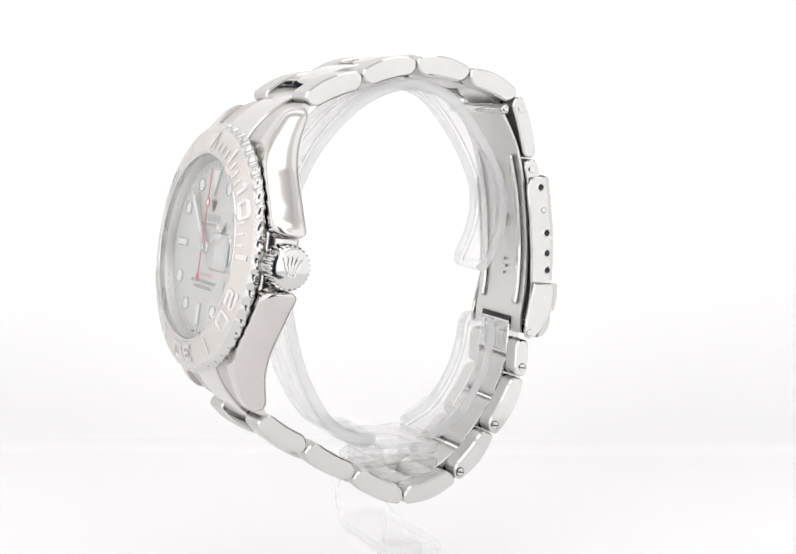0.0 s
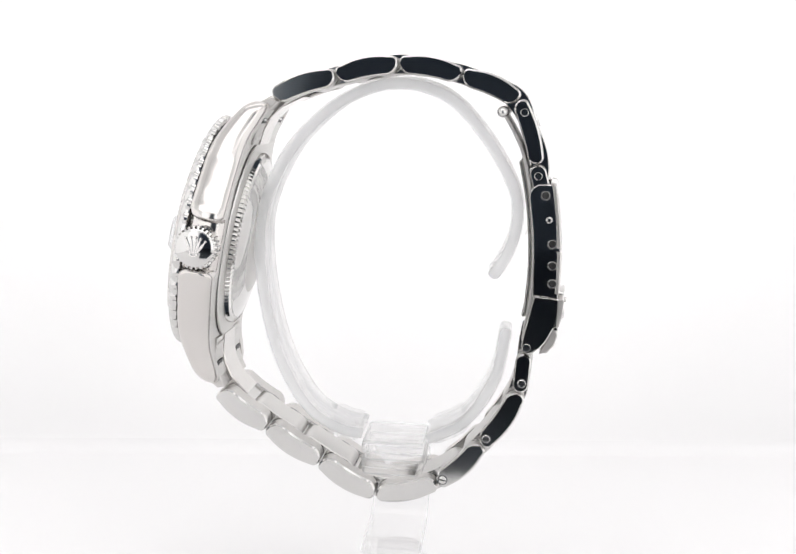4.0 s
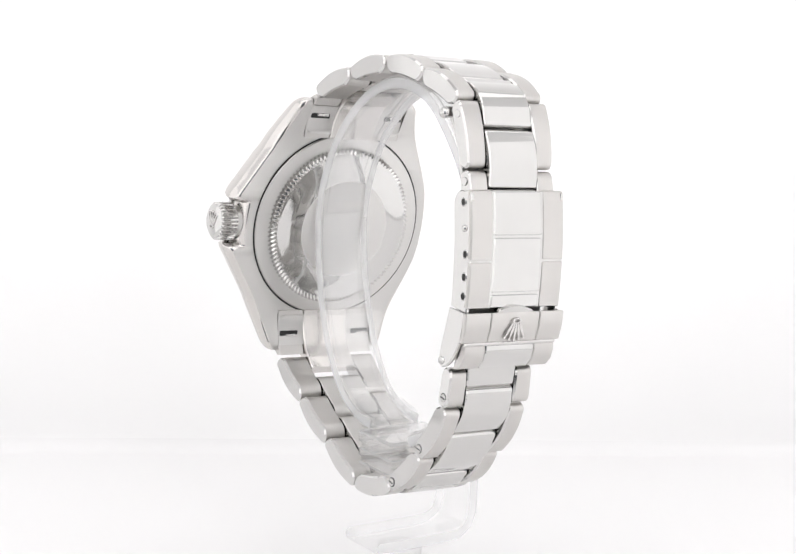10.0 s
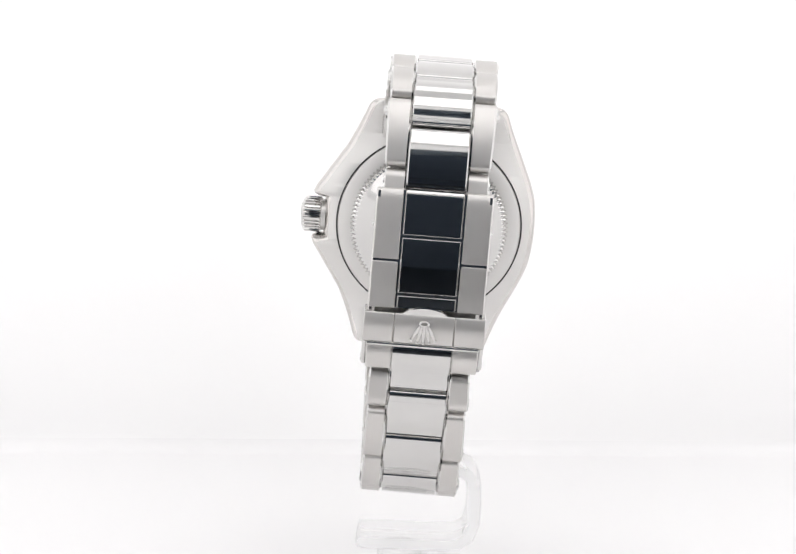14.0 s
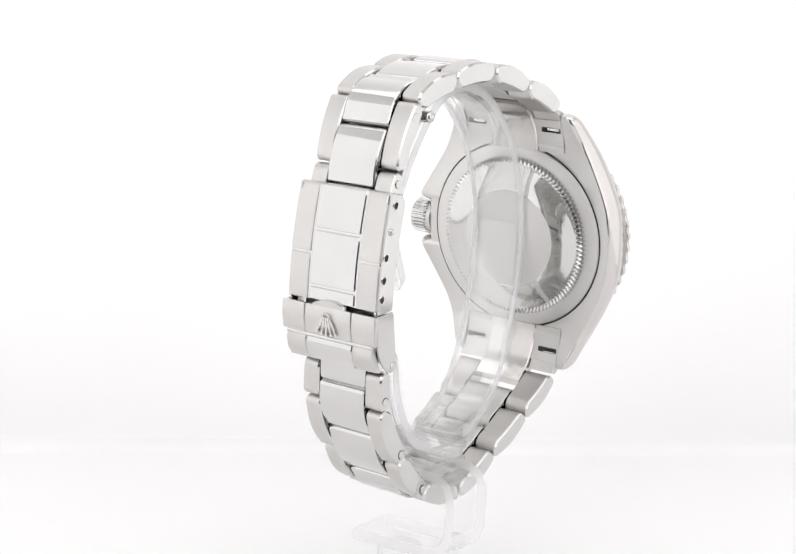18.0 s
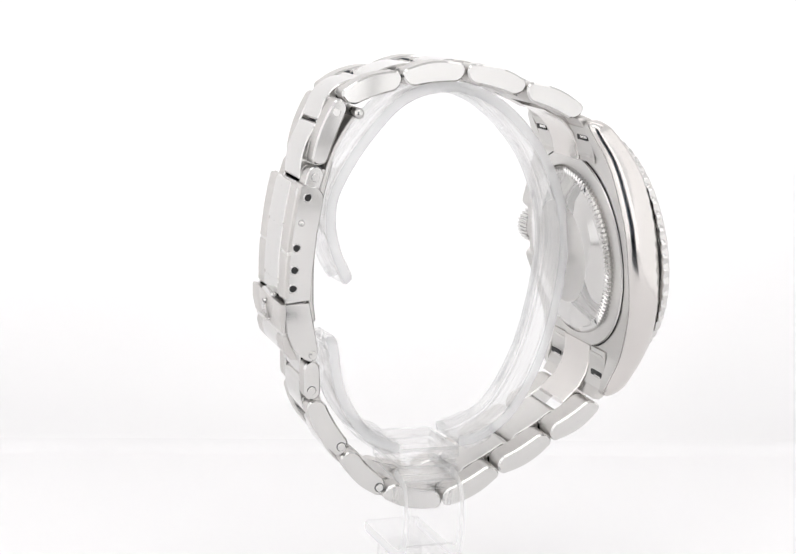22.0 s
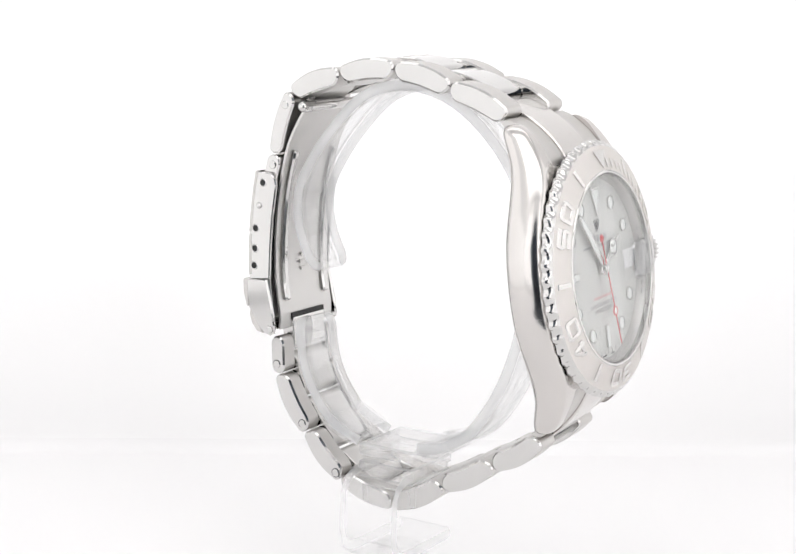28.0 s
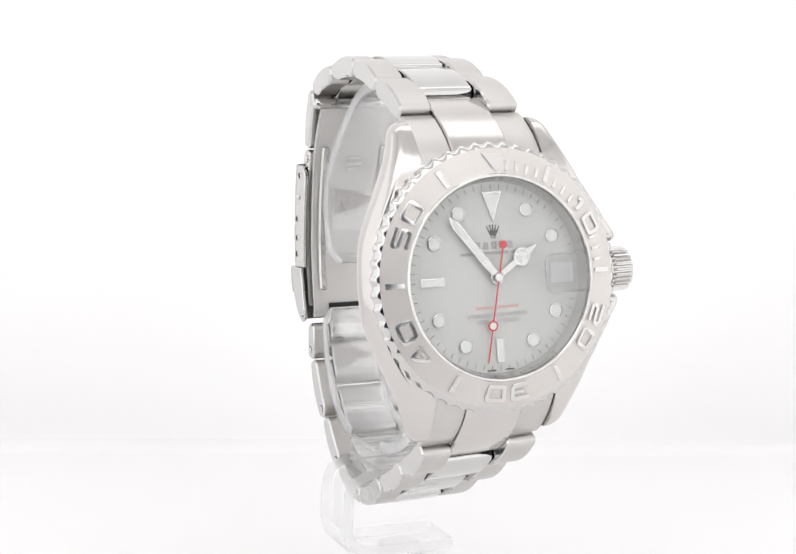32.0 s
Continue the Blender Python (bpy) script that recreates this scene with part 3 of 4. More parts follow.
def dial(watch):
    d = part("dial", lathe([(0, 0.2), (14.6, 0.2), (14.7, 0.5)], 96), DIAL, watch, "sandblasted silver dial")
    ring = part("inner_ring", lathe([(14.0, 0.18), (14.05, -0.1), (14.72, -1.15), (14.8, -1.3)], 120), SATIN, d)
    for k in range(60):
        if k % 12 < 8:
            bar = block(-0.32, 0.32, -0.02, 0.05, -0.25, 0.25, 0)
            a = radians(6 * k)
            bm = bar
            bmesh.ops.rotate(bm, verts=bm.verts, matrix=Matrix.Rotation(radians(-57), 3, "X"))
            bmesh.ops.translate(bm, verts=bm.verts, vec=(0, -0.6, 14.36))
            bmesh.ops.rotate(bm, verts=bm.verts, matrix=Matrix.Rotation(a, 3, "Y"))
            part("engraved_bar", bm, ENGRAVED, ring)
    for h in (1, 2, 4, 5, 7, 8, 10, 11):
        a = radians(30 * h)
        c = (11.15 * math.sin(a), 0, 11.15 * math.cos(a))
        i = part("index_dot", lathe([(1.08, 0.2), (1.08, -0.12), (0.95, -0.16), (0.9, -0.05)], 32, c), POLISHED, d)
        part("lume", lathe([(0, -0.14), (0.6, -0.13), (0.93, -0.05)], 32, c), LUME, i)
    tri = [(-1.6, 12.6), (1.6, 12.6), (0, 8.2)]
    i = part("index_triangle", loft([[(x, y, z) for x, z in tri] for y in (0.2, -0.12)]), POLISHED, d)
    part("lume", loft([[(x * 0.8, y, 11.1 + (z - 11.1) * 0.8) for x, z in tri] for y in (-0.1, -0.15)]), LUME, i)
    for x0, x1, z0, z1 in ((-0.62, 0.62, -12.5, -8.9), (-12.2, -8.4, -0.62, 0.62)):
        i = part("index_bar", block(x0, x1, -0.12, 0.2, z0, z1, 0.05), POLISHED, d)
        part("lume", block(x0 + 0.13, x1 - 0.13, -0.16, 0.0, z0 + 0.13, z1 - 0.13, 0.03), LUME, i)
    for k in range(60):
        o = part("minute_mark", block(-0.06, 0.06, 0.17, 0.22, 12.95, 13.7, 0), TICK, d) if k < 1 else again(o, pose(0, 0, 0, 0, 6 * k, 0))
    part("date_window", block(9.15, 13.05, 0.1, 0.21, -1.5, 1.5, 0.05), WHITE, d, "white date window")
    # printing: an emblem, plain bars for names, and the lines of small print
    part("emblem", crown_shape(1.05, 0.06), INK, d).matrix_basis = pose(0, 0.0002, 0.0066)
    for k in range(5):
        part("print_bar", block(-3.1 + k * 1.33, -2.2 + k * 1.33, 0.17, 0.22, 4.2, 5.3, 0), PRINT, d)
    for x0, x1 in ((-5.5, -2.6), (-2.2, 2.4), (2.8, 5.5)):
        part("print_bar", block(x0, x1, 0.175, 0.22, 3.4, 3.85, 0), PRINT, d)
    for x0, x1 in ((-3.5, -0.5), (-0.1, 3.5)):
        part("print_bar", block(x0, x1, 0.175, 0.22, -4.55, -4.12, 0), RED_PRINT, d, "red printed bar")
    for text, z, wide in (("SUPERLATIVE CHRONOMETER", -5.5, 0.86), ("OFFICIALLY CERTIFIED", -6.4, 0.82)):
        o = part("small_print", lettering(text, 0.62, 0.06, wide), PRINT, d)
        o.matrix_basis = pose(0, 0.00019, z * 0.001)
    part("print_bar", block(-2.2, -0.8, 0.17, 0.22, -13.7, -13.45, 0), INK, d)
    part("print_bar", block(0.8, 2.2, 0.17, 0.22, -13.7, -13.45, 0), INK, d)


def crystal(watch):
    c = part("crystal", lathe([(0, -2.25), (14.1, -2.22), (14.5, -2.12), (14.6, -1.9), (14.6, -1.5), (14.3, -1.4), (0, -1.4)], 96), CRYSTAL, watch, "clear sapphire crystal")
    rows = []
    for y, inset in ((-2.26, 0.0), (-2.57, 0.03), (-2.79, 0.1), (-2.97, 0.24), (-3.07, 0.42), (-3.17, 0.9), (-3.25, 1.5), (-3.29, 2.3)):
        hx, hz, rad = 3.6 - inset, 2.85 - inset, max(1.5 - inset * 0.6, 0.25)
        row = []
        for qx, qz, a0 in ((1, 1, 0), (-1, 1, 90), (-1, -1, 180), (1, -1, 270)):
            for k in range(7):
                a = radians(a0 + 15 * k)
                row.append((10.65 + qx * (hx - rad) + rad * math.cos(a), y, qz * (hz - rad) + rad * math.sin(a)))
        rows.append(row)
    bm = loft(rows)
    m = part("date_magnifier", bm, LENS, c, "small magnifying lens over the date", angle=60)
    # ring of extra gloss, put in for the highlight round the lens
    edge = []
    for y, grow in ((-2.27, 0.16), (-2.51, 0.14), (-2.69, 0.02)):
        edge.append([(10.65 + (x - 10.65) * (1 + grow / 3.6), y, z * (1 + grow / 2.85)) for x, _, z in rows[0]])
    e = part("lens_edge", loft(edge, caps=False), LENS_GLINT, m, "glossy ring added as the lens edge's highlight", angle=60)
    for ob in (c, m, e):
        ob.visible_shadow = False


def pointer(outline, y, thick):
    return loft([[(x, yy, z) for x, z in outline] for yy in (y + thick / 2, y - thick / 2)])


def pointers(watch):
    h = part("hour_hand", pointer([(-0.4, -0.8), (0.4, -0.8), (0.45, 4.0), (-0.45, 4.0)], -0.35, 0.14), POLISHED, watch, "steel hour hand with a lume disc")
    part("disc", lathe([(1.35, -0.28), (1.35, -0.42), (1.05, -0.45), (1.05, -0.28)], 40, (0, 0, 5.1)), POLISHED, h)
    part("lume", lathe([(0, -0.4), (1.05, -0.4), (1.05, -0.3)], 40, (0, 0, 5.1)), LUME, h)
    part("hub", lathe([(0, -0.6), (0.9, -0.58), (1.05, -0.45), (1.05, 0.1)], 32), NUMERAL, h, "grey steel hub")
    part("tip", pointer([(-0.55, 6.3), (0.55, 6.3), (0, 8.3)], -0.35, 0.14), POLISHED, h)
    for a in (0, 120, 240):
        o = part("spoke", block(-0.12, 0.12, -0.46, -0.38, 5.1, 6.2, 0), POLISHED, h)
        o.matrix_basis = Matrix.Translation((0, 0, 0.0051)) @ pose(0, 0, 0, 0, a, 0) @ Matrix.Translation((0, 0, -0.0051))
    m = part("minute_hand", pointer([(-0.4, -0.8), (0.4, -0.8), (0.62, 3.0), (0.62, 10.3), (0, 12.0), (-0.62, 10.3), (-0.62, 3.0)], -0.65, 0.14), POLISHED, watch, "steel minute hand filled with lume")
    part("lume", pointer([(-0.42, 3.2), (0.42, 3.2), (0.42, 10.2), (0, 11.3), (-0.42, 10.2)], -0.7, 0.1), LUME, m)
    s = part("second_hand", pointer([(-0.12, -4.9), (0.12, -4.9), (0.10, 12.6), (-0.10, 12.6)], -0.95, 0.1), RED, watch, "slim red seconds hand")
    part("tail", lathe([(0, -1.04), (0.62, -1.02), (0.62, -0.9)], 28, (0, 0, -4.9)), RED, s)
    part("disc", lathe([(0.52, -0.9), (0.55, -1.03), (0.78, -1.03), (0.8, -0.9)], 32, (0, 0, 7.1)), RED, s)
    part("lume", lathe([(0, -1.02), (0.55, -1.0), (0.55, -0.92)], 32, (0, 0, 7.1)), LUME, s)
    part("cap", lathe([(0, -1.25), (0.55, -1.2), (0.7, -1.05), (0.7, -0.3)], 32), POLISHED, s, "steel cap")
    return h, m, s


def clasp(watch):
    # side plates and the cover over them
    plate = [(53.2, 17.0), (53.15, 17.9), (53.5, 18.7), (54.2, 19.3), (56.4, 19.75), (57.2, 19.65), (57.9, 17.2), (58.85, 14.0), (60.15, 8.5), (61.1, 1.6), (57.0, 1.4), (56.1, 6.2), (54.8, 11.8)]
    holes = [(55.7, 17.8), (57.1, 14.0), (58.4, 10.2), (59.1, 6.75), (59.7, 3.85)]
    for s in (1, -1):
        p = part("clasp_side", worn(slab(plate, s * 8.5 - 0.35, s * 8.5 + 0.35, 0.15)), POLISHED, watch, "flat polished side of the clasp")
        for k, (y, z) in enumerate(holes):
            o = part("adjustment_hole" if k != 1 else "clasp_pin", lathe([(0, 0.36), (0.5, 0.37), (0.6, 0.3)] if k != 1 else [(0, 0.75), (0.3, 0.7), (0.5, 0.5), (0.55, 0.3)], 24), DARK if k != 1 else POLISHED, p)
            o.matrix_basis = Matrix.LocRotScale(twist((s * 8.54, y, z)) * 0.001, Euler((0, 0, radians(-90 * s))), None)
            if k != 1:
                part("hole_rim", lathe([(0.52, 0.31), (0.56, 0.41), (0.66, 0.42), (0.76, 0.3)], 24), POLISHED, o)

    def skin(z):
        return float(np.interp(z, [2.2, 5.4, 8.6, 11.5, 14.4, 17.2, 19.9], [61.2, 60.8, 60.25, 59.6, 58.85, 58.0, 57.05]))

    def cover(z0, z1, x0, x1, mat, lift, label):
        zs = [z0 + (z1 - z0) * k / 8 for k in range(9)]
        top = [(skin(z) + lift, z) for z in zs]
        top = [(top[0][0] - 0.18, top[0][1])] + [(top[0][0], top[0][1] - 0.14)] + top[1:-1] + [(top[-1][0], top[-1][1] + 0.14)] + [(top[-1][0] - 0.18, top[-1][1])]
        part("clasp_cover", worn(slab(top + [(skin(z) - 0.9, z) for z in zs[::-1]], x0, x1, 0.22)), mat, watch, label)

    for s in (1, -1):
        x0, x1 = sorted((s * 4.72, s * 8.9))
        for z0, z1 in ((19.9, 9.65), (9.35, 2.2)):
            cover(z0, z1, x0, x1, BRUSHED, 0.0, "brushed steel clasp cover")
    for z0, z1 in ((19.9, 13.4), (13.0, 4.7), (4.3, 2.3)):
        cover(z0, z1, -4.55, 4.55, POLISHED, 0.05, "polished centre of the clasp cover")
    # the polished bed that shows as bright lines between the panels
    zs = [2.3 + 17.5 * k / 10 for k in range(11)]
    part("clasp_bed", worn(slab([(skin(z) - 0.14, z) for z in zs] + [(skin(z) - 0.8, z) for z in zs[::-1]], -8.7, 8.7, 0.1)), POLISHED, watch, "polished bed under the clasp cover")
    # fold-over catch with its emblem
    side = [(57.3, 1.3), (61.3, 1.6), (62.0, -2.9), (61.4, -3.3), (61.1, -4.4), (60.6, -5.8), (59.9, -7.0), (59.0, -7.9), (58.0, -8.4), (57.2, -8.1), (56.8, -7.2), (56.8, -5.0), (57.0, -2.2)]
    for s in (1, -1):
        p = part("catch_side", worn(slab(side, s * 9.0 - 0.35, s * 9.0 + 0.35, 0.2)), POLISHED, watch, "polished side of the safety catch")
        o = part("hinge_pin", lathe([(0, 0.6), (0.6, 0.55), (0.75, 0.2), (0.75, -0.2)], 24), POLISHED, p)
        o.matrix_basis = Matrix.LocRotScale(twist((s * 9.0, 57.75, -7.3)) * 0.001, Euler((0, 0, radians(-90 * s))), None)
    top = [(61.95, 1.75), (62.15, 1.5), (62.4, -0.6), (62.2, -2.85), (61.95, -3.1), (61.2, -3.0), (61.3, -0.6), (61.0, 1.5)]
    for x0, x1, mat in ((4.67, 9.35, BRUSHED), (-9.35, -4.67, BRUSHED), (-4.62, 4.62, BRUSHED)):
        part("catch_plate", worn(slab(top, x0, x1, 0.14)), mat, watch, "fold-over catch plate")
    low = [(61.9, -3.4), (62.3, -4.5), (62.1, -6.2), (61.2, -7.6), (60.0, -8.0), (60.4, -6.6), (61.0, -4.8), (61.0, -3.4)]
    for x0, x1, mat in ((4.67, 8.6, BRUSHED), (-8.6, -4.67, BRUSHED), (-4.62, 4.62, POLISHED)):
        part("catch_plate", worn(slab(low, x0, x1, 0.14)), mat, watch, "stepped end of the catch")
    lip = [(61.75 + 0.42 * math.cos(a), -3.35 + 0.42 * math.sin(a)) for a in (2 * math.pi * k / 14 for k in range(14))]
    part("catch_lip", worn(slab(lip, -8.7, 8.7, 0.15)), POLISHED, watch, "rolled polished lip of the catch")
    e = part("catch_emblem", crown_shape(2.0, 0.3), NUMERAL, watch, "raised emblem on the catch")
    e.matrix_basis = Matrix.LocRotScale(twist((0, 62.4, -0.6)) * 0.001, Euler((0, radians(180), radians(180))), None)
    # lifting tab above the catch
    arch = [(-3.4 + 0.34 * k, 1.95 + 0.8 * (1 - ((k - 10) / 10) ** 2)) for k in range(21)]
    bm = loft([[(x, y, z if z > 2 else 1.75) for x, z in arch] for y in (60.6, 61.75, 61.95)])
    part("lifting_tab", worn(bm), POLISHED, watch)
    # fold-out blades inside
    line = smooth_line([(46.2, 29.6), (48.9, 26.4), (51.2, 22.7), (53.8, 15.7), (55.8, 7.6), (56.7, 0.8), (56.8, -5.2), (57.2, -7.4)], 5)
    b = part("fold_blade", worn(strip(line, 0.28, -7.4, 7.4, 0.1)), SATIN, watch, "inner folding blade of the clasp")
    for s in (1, -1):
        l2 = smooth_line([(50.7, 22.2), (53.2, 15.5), (55.2, 7.6), (56.1, 0.8), (56.15, -2.5)], 5)
        part("blade_rib", worn(strip(l2, 0.36, s * 5.5 - 0.7, s * 5.5 + 0.7, 0.3)), POLISHED, b)
    for z, w in ((20.6, 2.6), (19.6, 3.2), (18.6, 2.2), (4.6, 1.8), (3.4, 2.4), (2.2, 1.6)):
        y = float(np.interp(z, [0.8, 7.6, 15.7, 22.6], [56.7, 55.8, 53.8, 51.2])) - 0.3
        part("engraved_bar", block(-w / 2, w / 2, y - 0.03, y + 0.12, z - 0.25, z + 0.25, 0), SATIN, b)
    e = part("engraved_emblem", crown_shape(2.2, 0.06), BRUSHED, b)
    e.matrix_basis = pose(0, 0.0543, 0.0118, -13)
    part("blade_slot", worn(slab([(56.25, -5.2), (56.3, -6.6), (56.9, -6.6), (56.9, -5.2)], -4.6, 4.6, 0.05)), DARK, b)
    line = smooth_line([(52.5, 21.5), (54.9, 15.7), (56.9, 7.6), (57.8, 0.8), (57.9, -5.2)], 5)
    part("fold_blade", worn(strip(line, 0.28, -7.9, 7.9, 0.1)), SATIN, watch, "outer folding blade of the clasp")
    o = part("hinge_tube", lathe([(0, -8.5), (0.75, -8.5), (0.9, -8.2), (0.9, 8.2), (0.75, 8.5), (0, 8.5)], 28), POLISHED, watch)
    o.matrix_basis = Matrix.LocRotScale(twist((0, 46.1, 29.7)) * 0.001, Euler((0, 0, radians(90))), None)
    for s in (1, -1):
        o = part("hinge_ball", lathe([(0.92 * math.cos(a), 0.92 * math.sin(a)) for a in (radians(-90 + 15 * k) for k in range(13))], 24), POLISHED, watch)
        o.matrix_basis = Matrix.Translation(twist((s * 8.3, 46.1, 29.7)) * 0.001)
    # half links that enter the clasp
    for x0, x1 in ((4.7, 8.0), (-8.0, -4.7)):
        part("outer_link", worn(slab(bowed((53.2, 22.3), (55.8, 16.5), 1.35, 0, (1, 0.2), 0.1), x0, x1, 0.2)), BRUSHED, watch, other=POLISHED, where=sideways)
    part("center_link", worn(slab(bowed((51.0, 28.3), (54.8, 19.2), 1.4, 0.5, (1, 0.3), 0.1), -4.6, 4.6, 0.2)), POLISHED, watch)
    # rivets and screws
    for s in (1, -1):
        for y, z, x in ((49.6, 30.3, 8.2), (53.9, 20.6, 7.9), (58.2, -13.6, 7.9), (54.3, -24.0, 8.0), (48.6, -32.4, 8.1)):
            o = part("screw", lathe([(0, 0.3), (0.58, 0.3), (0.66, 0.24), (0.68, 0.1), (0.68, -0.2)], 24), POLISHED, watch)
            # dark ring: shade round the sunk screw head put into colour
            if z < 0:
                part("screw_groove", lathe([(0.68, 0.16), (0.8, 0.16), (0.83, 0.1), (0.83, -0.2)], 24), INK, o)
            o.matrix_basis = Matrix.LocRotScale(twist((s * x, y, z)) * 0.001, Euler((0, 0, radians(-90 * s))), None)
            if z < 0 and s > 0:
                part("screw_slot", block(-0.56, 0.56, 0.26, 0.315, -0.1, 0.1, 0), DARK, o)


def wristwatch():
    watch = new("wristwatch")
    watch.matrix_basis = watch_pose(0)
    tagged(watch, "steel wristwatch with silver dial and three-row bracelet on a clear stand", "wristwatch")
    watch_case(watch)
    end_links(watch)
    case_back(watch)
    crown(watch)
    bezel(watch)
    dial(watch)
    hand = pointers(watch)
    crystal(watch)
    bracelet(watch)
    clasp(watch)
    return watch, hand


def display_stand():
    """Clear bent-acrylic watch stand; (y, z) outlines in its own axes, z from the turntable."""
    st = new("display_stand")
    st.matrix_basis = stand_pose(0)
    tagged(st, "clear acrylic display stand with an open ring for a watch", "display stand")
    F = FLOOR * 1000
    ring = [(-7.0, -49.4), (-11.0, -48.6), (-16.4, -45.2), (-21.4, -36.8), (-24.3, -26.6), (-25.4, -15.9), (-23.8, -7.8), (-19.3, 0.5), (-11.6, 7.5), (-3.1, 10.2), (5.2, 8.2), (11.9, 1.5), (16.6, -6.2),
            (17.5, -11.4), (16.6, -16.0), (14.7, -20.0), (13.5, -21.6)]
    mids = smooth_line([(y, z + F) for y, z in ring], 6)
    arm = [(4.1, -49.9), (10.3, -46.5), (14.9, -39.2), (16.6, -30.4)]
    arms = smooth_line([(y, z + F) for y, z in arm], 8)

    def bead(rim, web):
        """Cross-section of the band: rounded rims along both edges, a thin web between."""
        turn_r = [radians(-90 + 180 * k / 8) for k in range(9)]
        r = 0.5
        one = [(4.2 + r * math.cos(a), (rim - r) * (-1 if a < 0 else 1) + r * math.sin(a)) for a in turn_r]
        one = [(3.4, -web)] + [(3.62, -rim + 0.1)] + one + [(3.62, rim - 0.1), (3.4, web)]
        other = [(-0.4 - x, -h) for x, h in one]
        return one + other

    def channel(name, line):
        """A flat band with a raised rim along its edges and round its free end, set a little askew."""
        pts = [Vector(p) for p in line]
        left = [0.0]
        for a, b in zip(pts[::-1], pts[-2::-1]):
            left.append(left[-1] + (a - b).length)
        left = left[::-1]
        rows, edges = [], ([], [])
        for i, p in enumerate(pts):
            t = (pts[min(i + 1, len(pts) - 1)] - pts[max(i - 1, 0)]).normalized()
            n = Vector((-t.y, t.x))
            end = max(0.0, 1 - left[i] / 2.6)
            k = 1 - 0.3 * end ** 2
            rim, web = 1.08 - 0.4 * max(0.0, 1 - left[i] / 0.5), 0.45 if left[i] > 1.3 else 1.0 - 0.4 * max(0.0, 1 - left[i] / 0.5)
            row = []
            for x, h in bead(rim, web):
                q = p + n * h
                row.append(((x + 0.2) * k - 0.2 - 1.2 - 0.06 * (q.x + 25.5), q.x, q.y))
            rows.append(row)
            for e, s in zip(edges, (1, -1)):
                e.append([((s * x + 0.2) * k - 0.2 - 1.2 - 0.06 * (q.x + 25.5), q.x, q.y) for x, q in
                          ((4.72 if s > 0 else 5.12, p - n * rim * 0.8), (4.9 if s > 0 else 5.3, p - n * rim * 0.6), (4.9 if s > 0 else 5.3, p + n * rim * 0.6), (4.72 if s > 0 else 5.12, p + n * rim * 0.8))])
        band = part(name, loft(rows), ACRYLIC, st, angle=50)
        for e in edges:
            part("edge_glint", loft(e, ring=True), EDGE_GLINT, band, "white strip painted as the band edge's highlight", angle=50).visible_shadow = False

    def finer(line):
        """Adds points near the free end."""
        (ay, az), (by, bz) = line[-2], line[-1]
        return line[:-1] + [(ay + (by - ay) * f, az + (bz - az) * f) for f in (0.4, 0.8, 1.0)]

    def socket(line):
        """A thicker sleeve where the band enters the saddle."""
        pts = [Vector(p) for p in line]
        rows = []
        for i, p in enumerate(pts):
            t = (pts[min(i + 1, len(pts) - 1)] - pts[max(i - 1, 0)]).normalized()
            n = Vector((-t.y, t.x))
            grow = 1.45 if 0 < i < len(pts) - 1 else 1.15
            rows.append([(x - 1.6 - 0.06 * (p.x + 25.5), p.x + n.x * h, p.y + n.y * h) for x, h in
                         ((-4.9, -grow), (4.9, -grow), (5.2, -grow + 0.3), (5.2, grow - 0.3), (4.9, grow), (-4.9, grow), (-5.2, grow - 0.3), (-5.2, -grow + 0.3))])
        part("socket", loft(rows), THICK, st, angle=50)

    socket(mids[1:9])
    socket(arms[1:9])
    channel("ring", finer(mids))
    channel("arm", finer(arms))
    # the saddle: a stack of pressed layers with a rounded pad below
    rows = []
    for z, d, dy in ((-49.3, 0.4, 0), (-49.5, 0.1, 0), (-49.7, 0, 0), (-51.0, 0, 0), (-51.2, 0.4, 0), (-52.0, 0.4, 0), (-52.2, 0, 0), (-53.2, 0, 0), (-53.4, 0.4, 0), (-54.2, 0.4, 0), (-54.4, 0, 0),
                     (-55.4, 0, 0), (-55.6, 0.3, 0.2), (-56.2, 0.3, 0.7), (-56.9, 0.3, 1.7), (-57.5, 0.35, 3.0), (-57.8, 0.5, 4.4)):
        hx, hy, r = 6.9 - d, 5.35 - d - dy, 0.6
        z = -49.9 + (z + 49.3) * 1.14
        rows.append([(-1.7 + qx * (hx - r) + r * math.cos(a), -1.45 + qy * (hy - r) + r * math.sin(a), z + F)
                     for qx, qy, a0 in ((1, 1, 0), (-1, 1, 90), (-1, -1, 180), (1, -1, 270)) for a in (radians(a0 + 30 * k) for k in range(4))])
    # white ledges paint the highlight lines between the layers
    part("saddle", loft(rows), PRESSED, st, angle=25, other=LAYER_GLINT, where=lambda p: 0.3 < abs(p.normal.z) < 0.95)
    # bent foot: an upright leg and a flat plate
    line = [(-7.5, -54.6), (-9.8, -54.8), (-11.6, -55.8), (-12.4, -57.6), (-12.5, -60.5), (-12.4, -64.2), (-11.6, -66.6), (-9.8, -67.8), (-7.0, -68.1), (0.0, -68.1), (6.5, -68.1)]
    bm = strip([(x, z + F) for x, z in line], 1.15, -4.0, 6.0, 0.3)
    bm.transform(Matrix(((0, 1, 0, 0), (-1, 0, 0, 0), (0, 0, 1, 0), (0, 0, 0, 1))))
    # side faces of the foot carry the same painted highlight white
    part("foot", bm, THICK, st, other=LAYER_GLINT, where=lambda p: abs(p.normal.y) > 0.8)
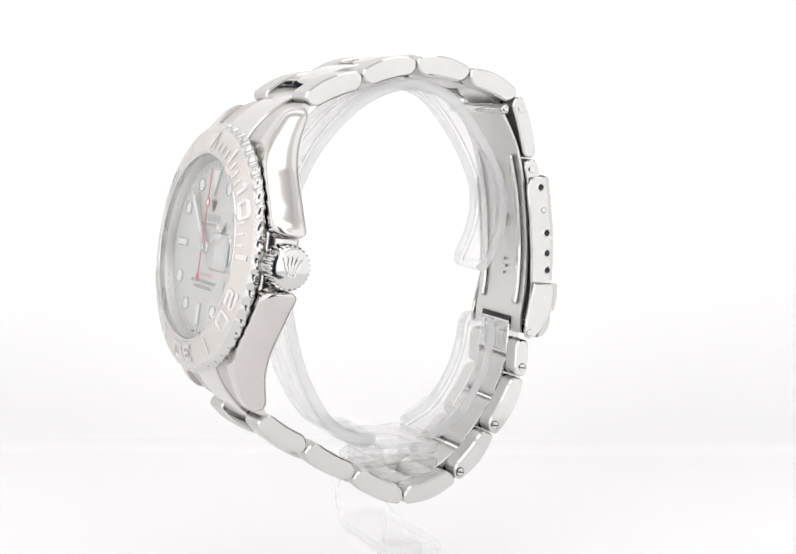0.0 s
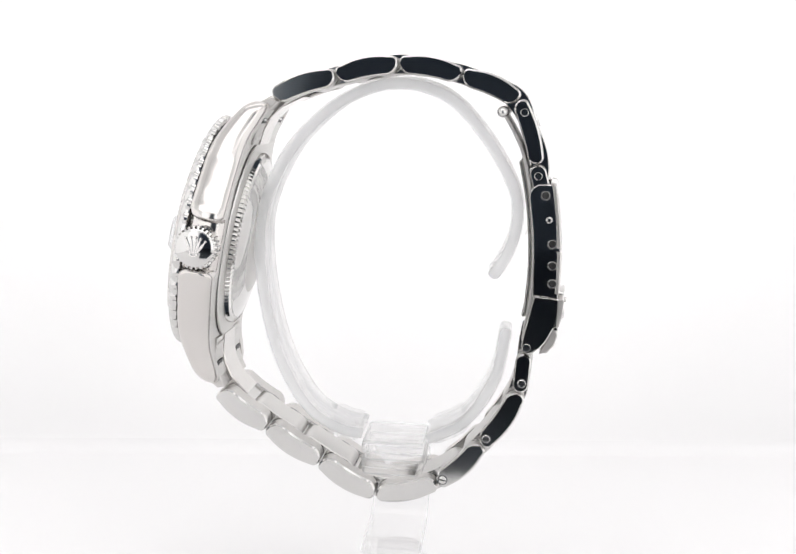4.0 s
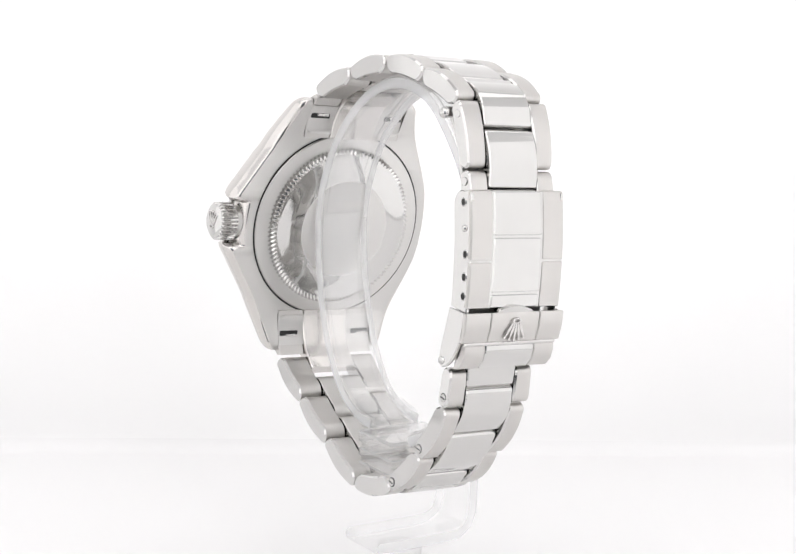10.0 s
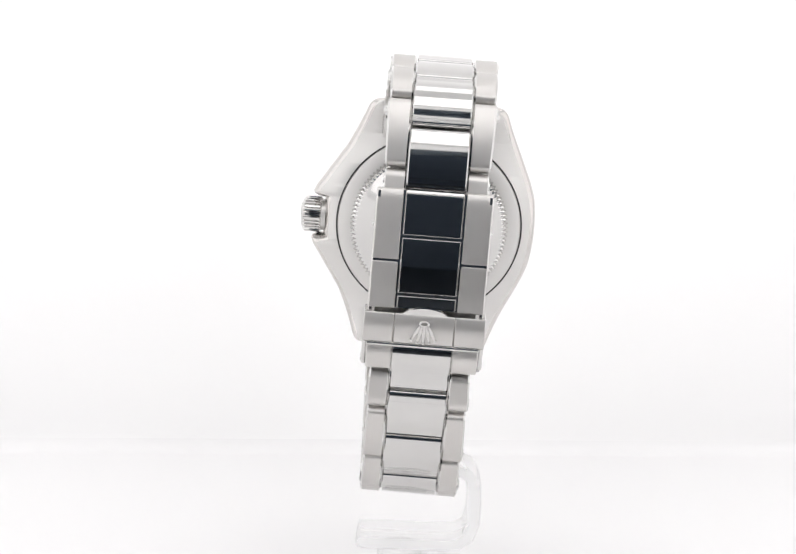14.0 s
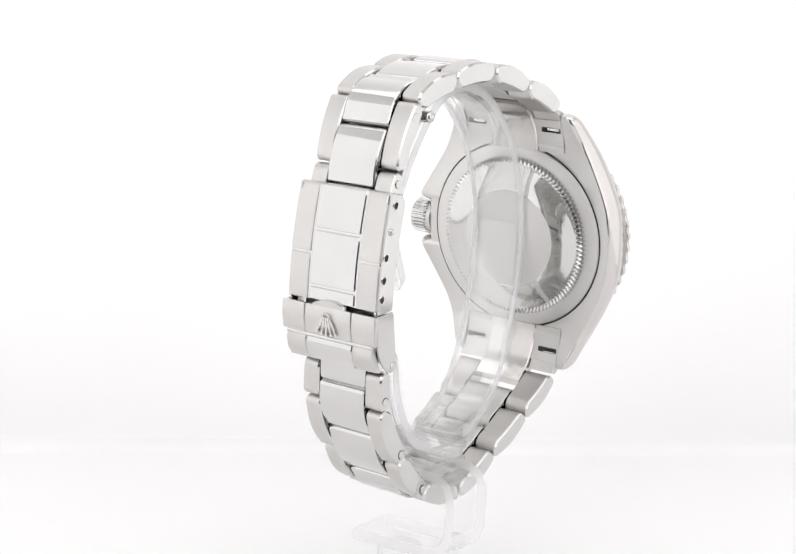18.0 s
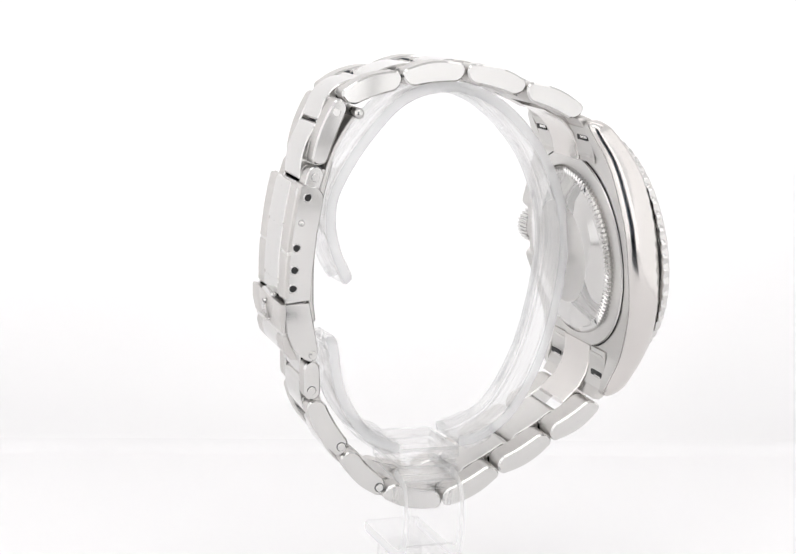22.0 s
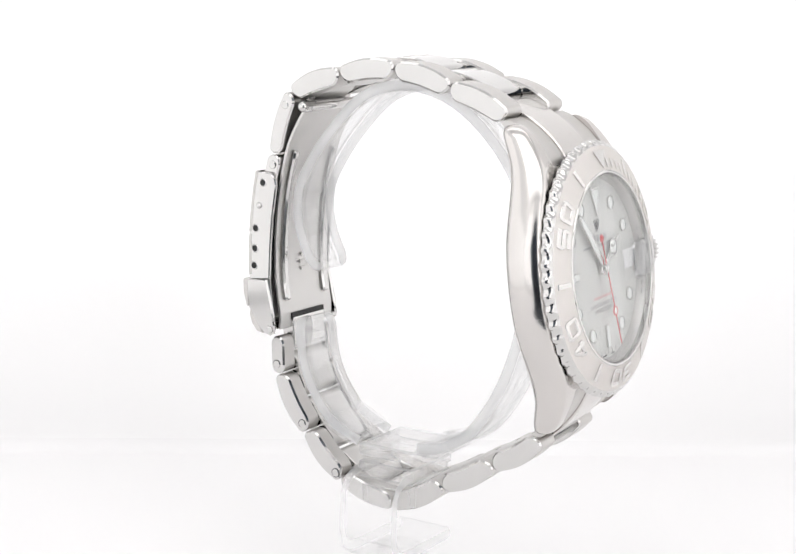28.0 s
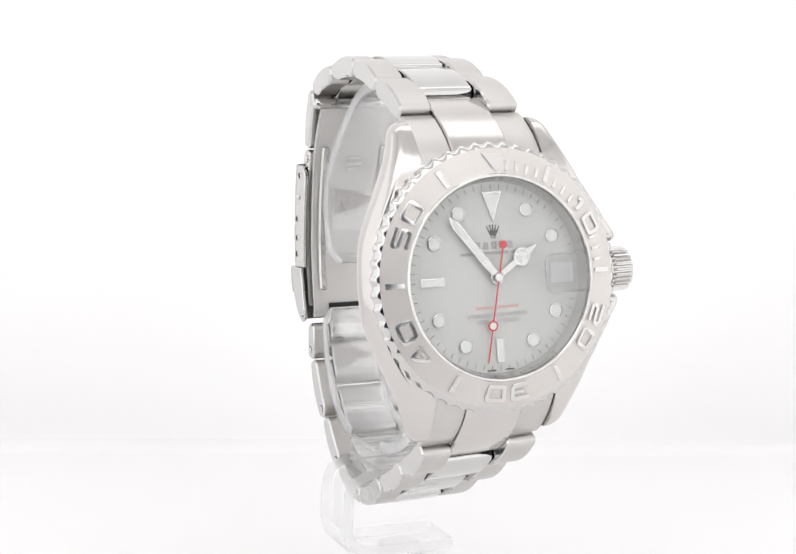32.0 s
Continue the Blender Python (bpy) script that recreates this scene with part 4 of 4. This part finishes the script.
    bm = loft([[(3.85 * math.cos(a), 3.85 * math.sin(a), z) for a in (2 * math.pi * k / 40 for k in range(40))] for z in (0.2, F - 69.4)])
    part("post", bm, THICK, st)
    for ob in st.children:
        ob.visible_shadow = False
    return st


photo_box()
watch, hand = wristwatch()
stand = display_stand()


def motions():
    times = [0.5 * k for k in range(65)]
    walk(watch, [(t, watch_pose(t)) for t in times])
    walk(stand, [(t, stand_pose(t)) for t in times])
    hour, minute, second = hand
    walk(hour, [(0.0, pose(0, 0, 0, 0, 56.6, 0)), (SECONDS, pose(0, 0, 0, 0, 56.8, 0))])
    walk(minute, [(0.0, pose(0, 0, 0, 0, 318.0, 0)), (SECONDS, pose(0, 0, 0, 0, 321.2, 0))])
    walk(second, [(float(t), pose(0, 0, 0, 0, 6.0 * t - 0.3, 0)) for t in range(33)])


motions()
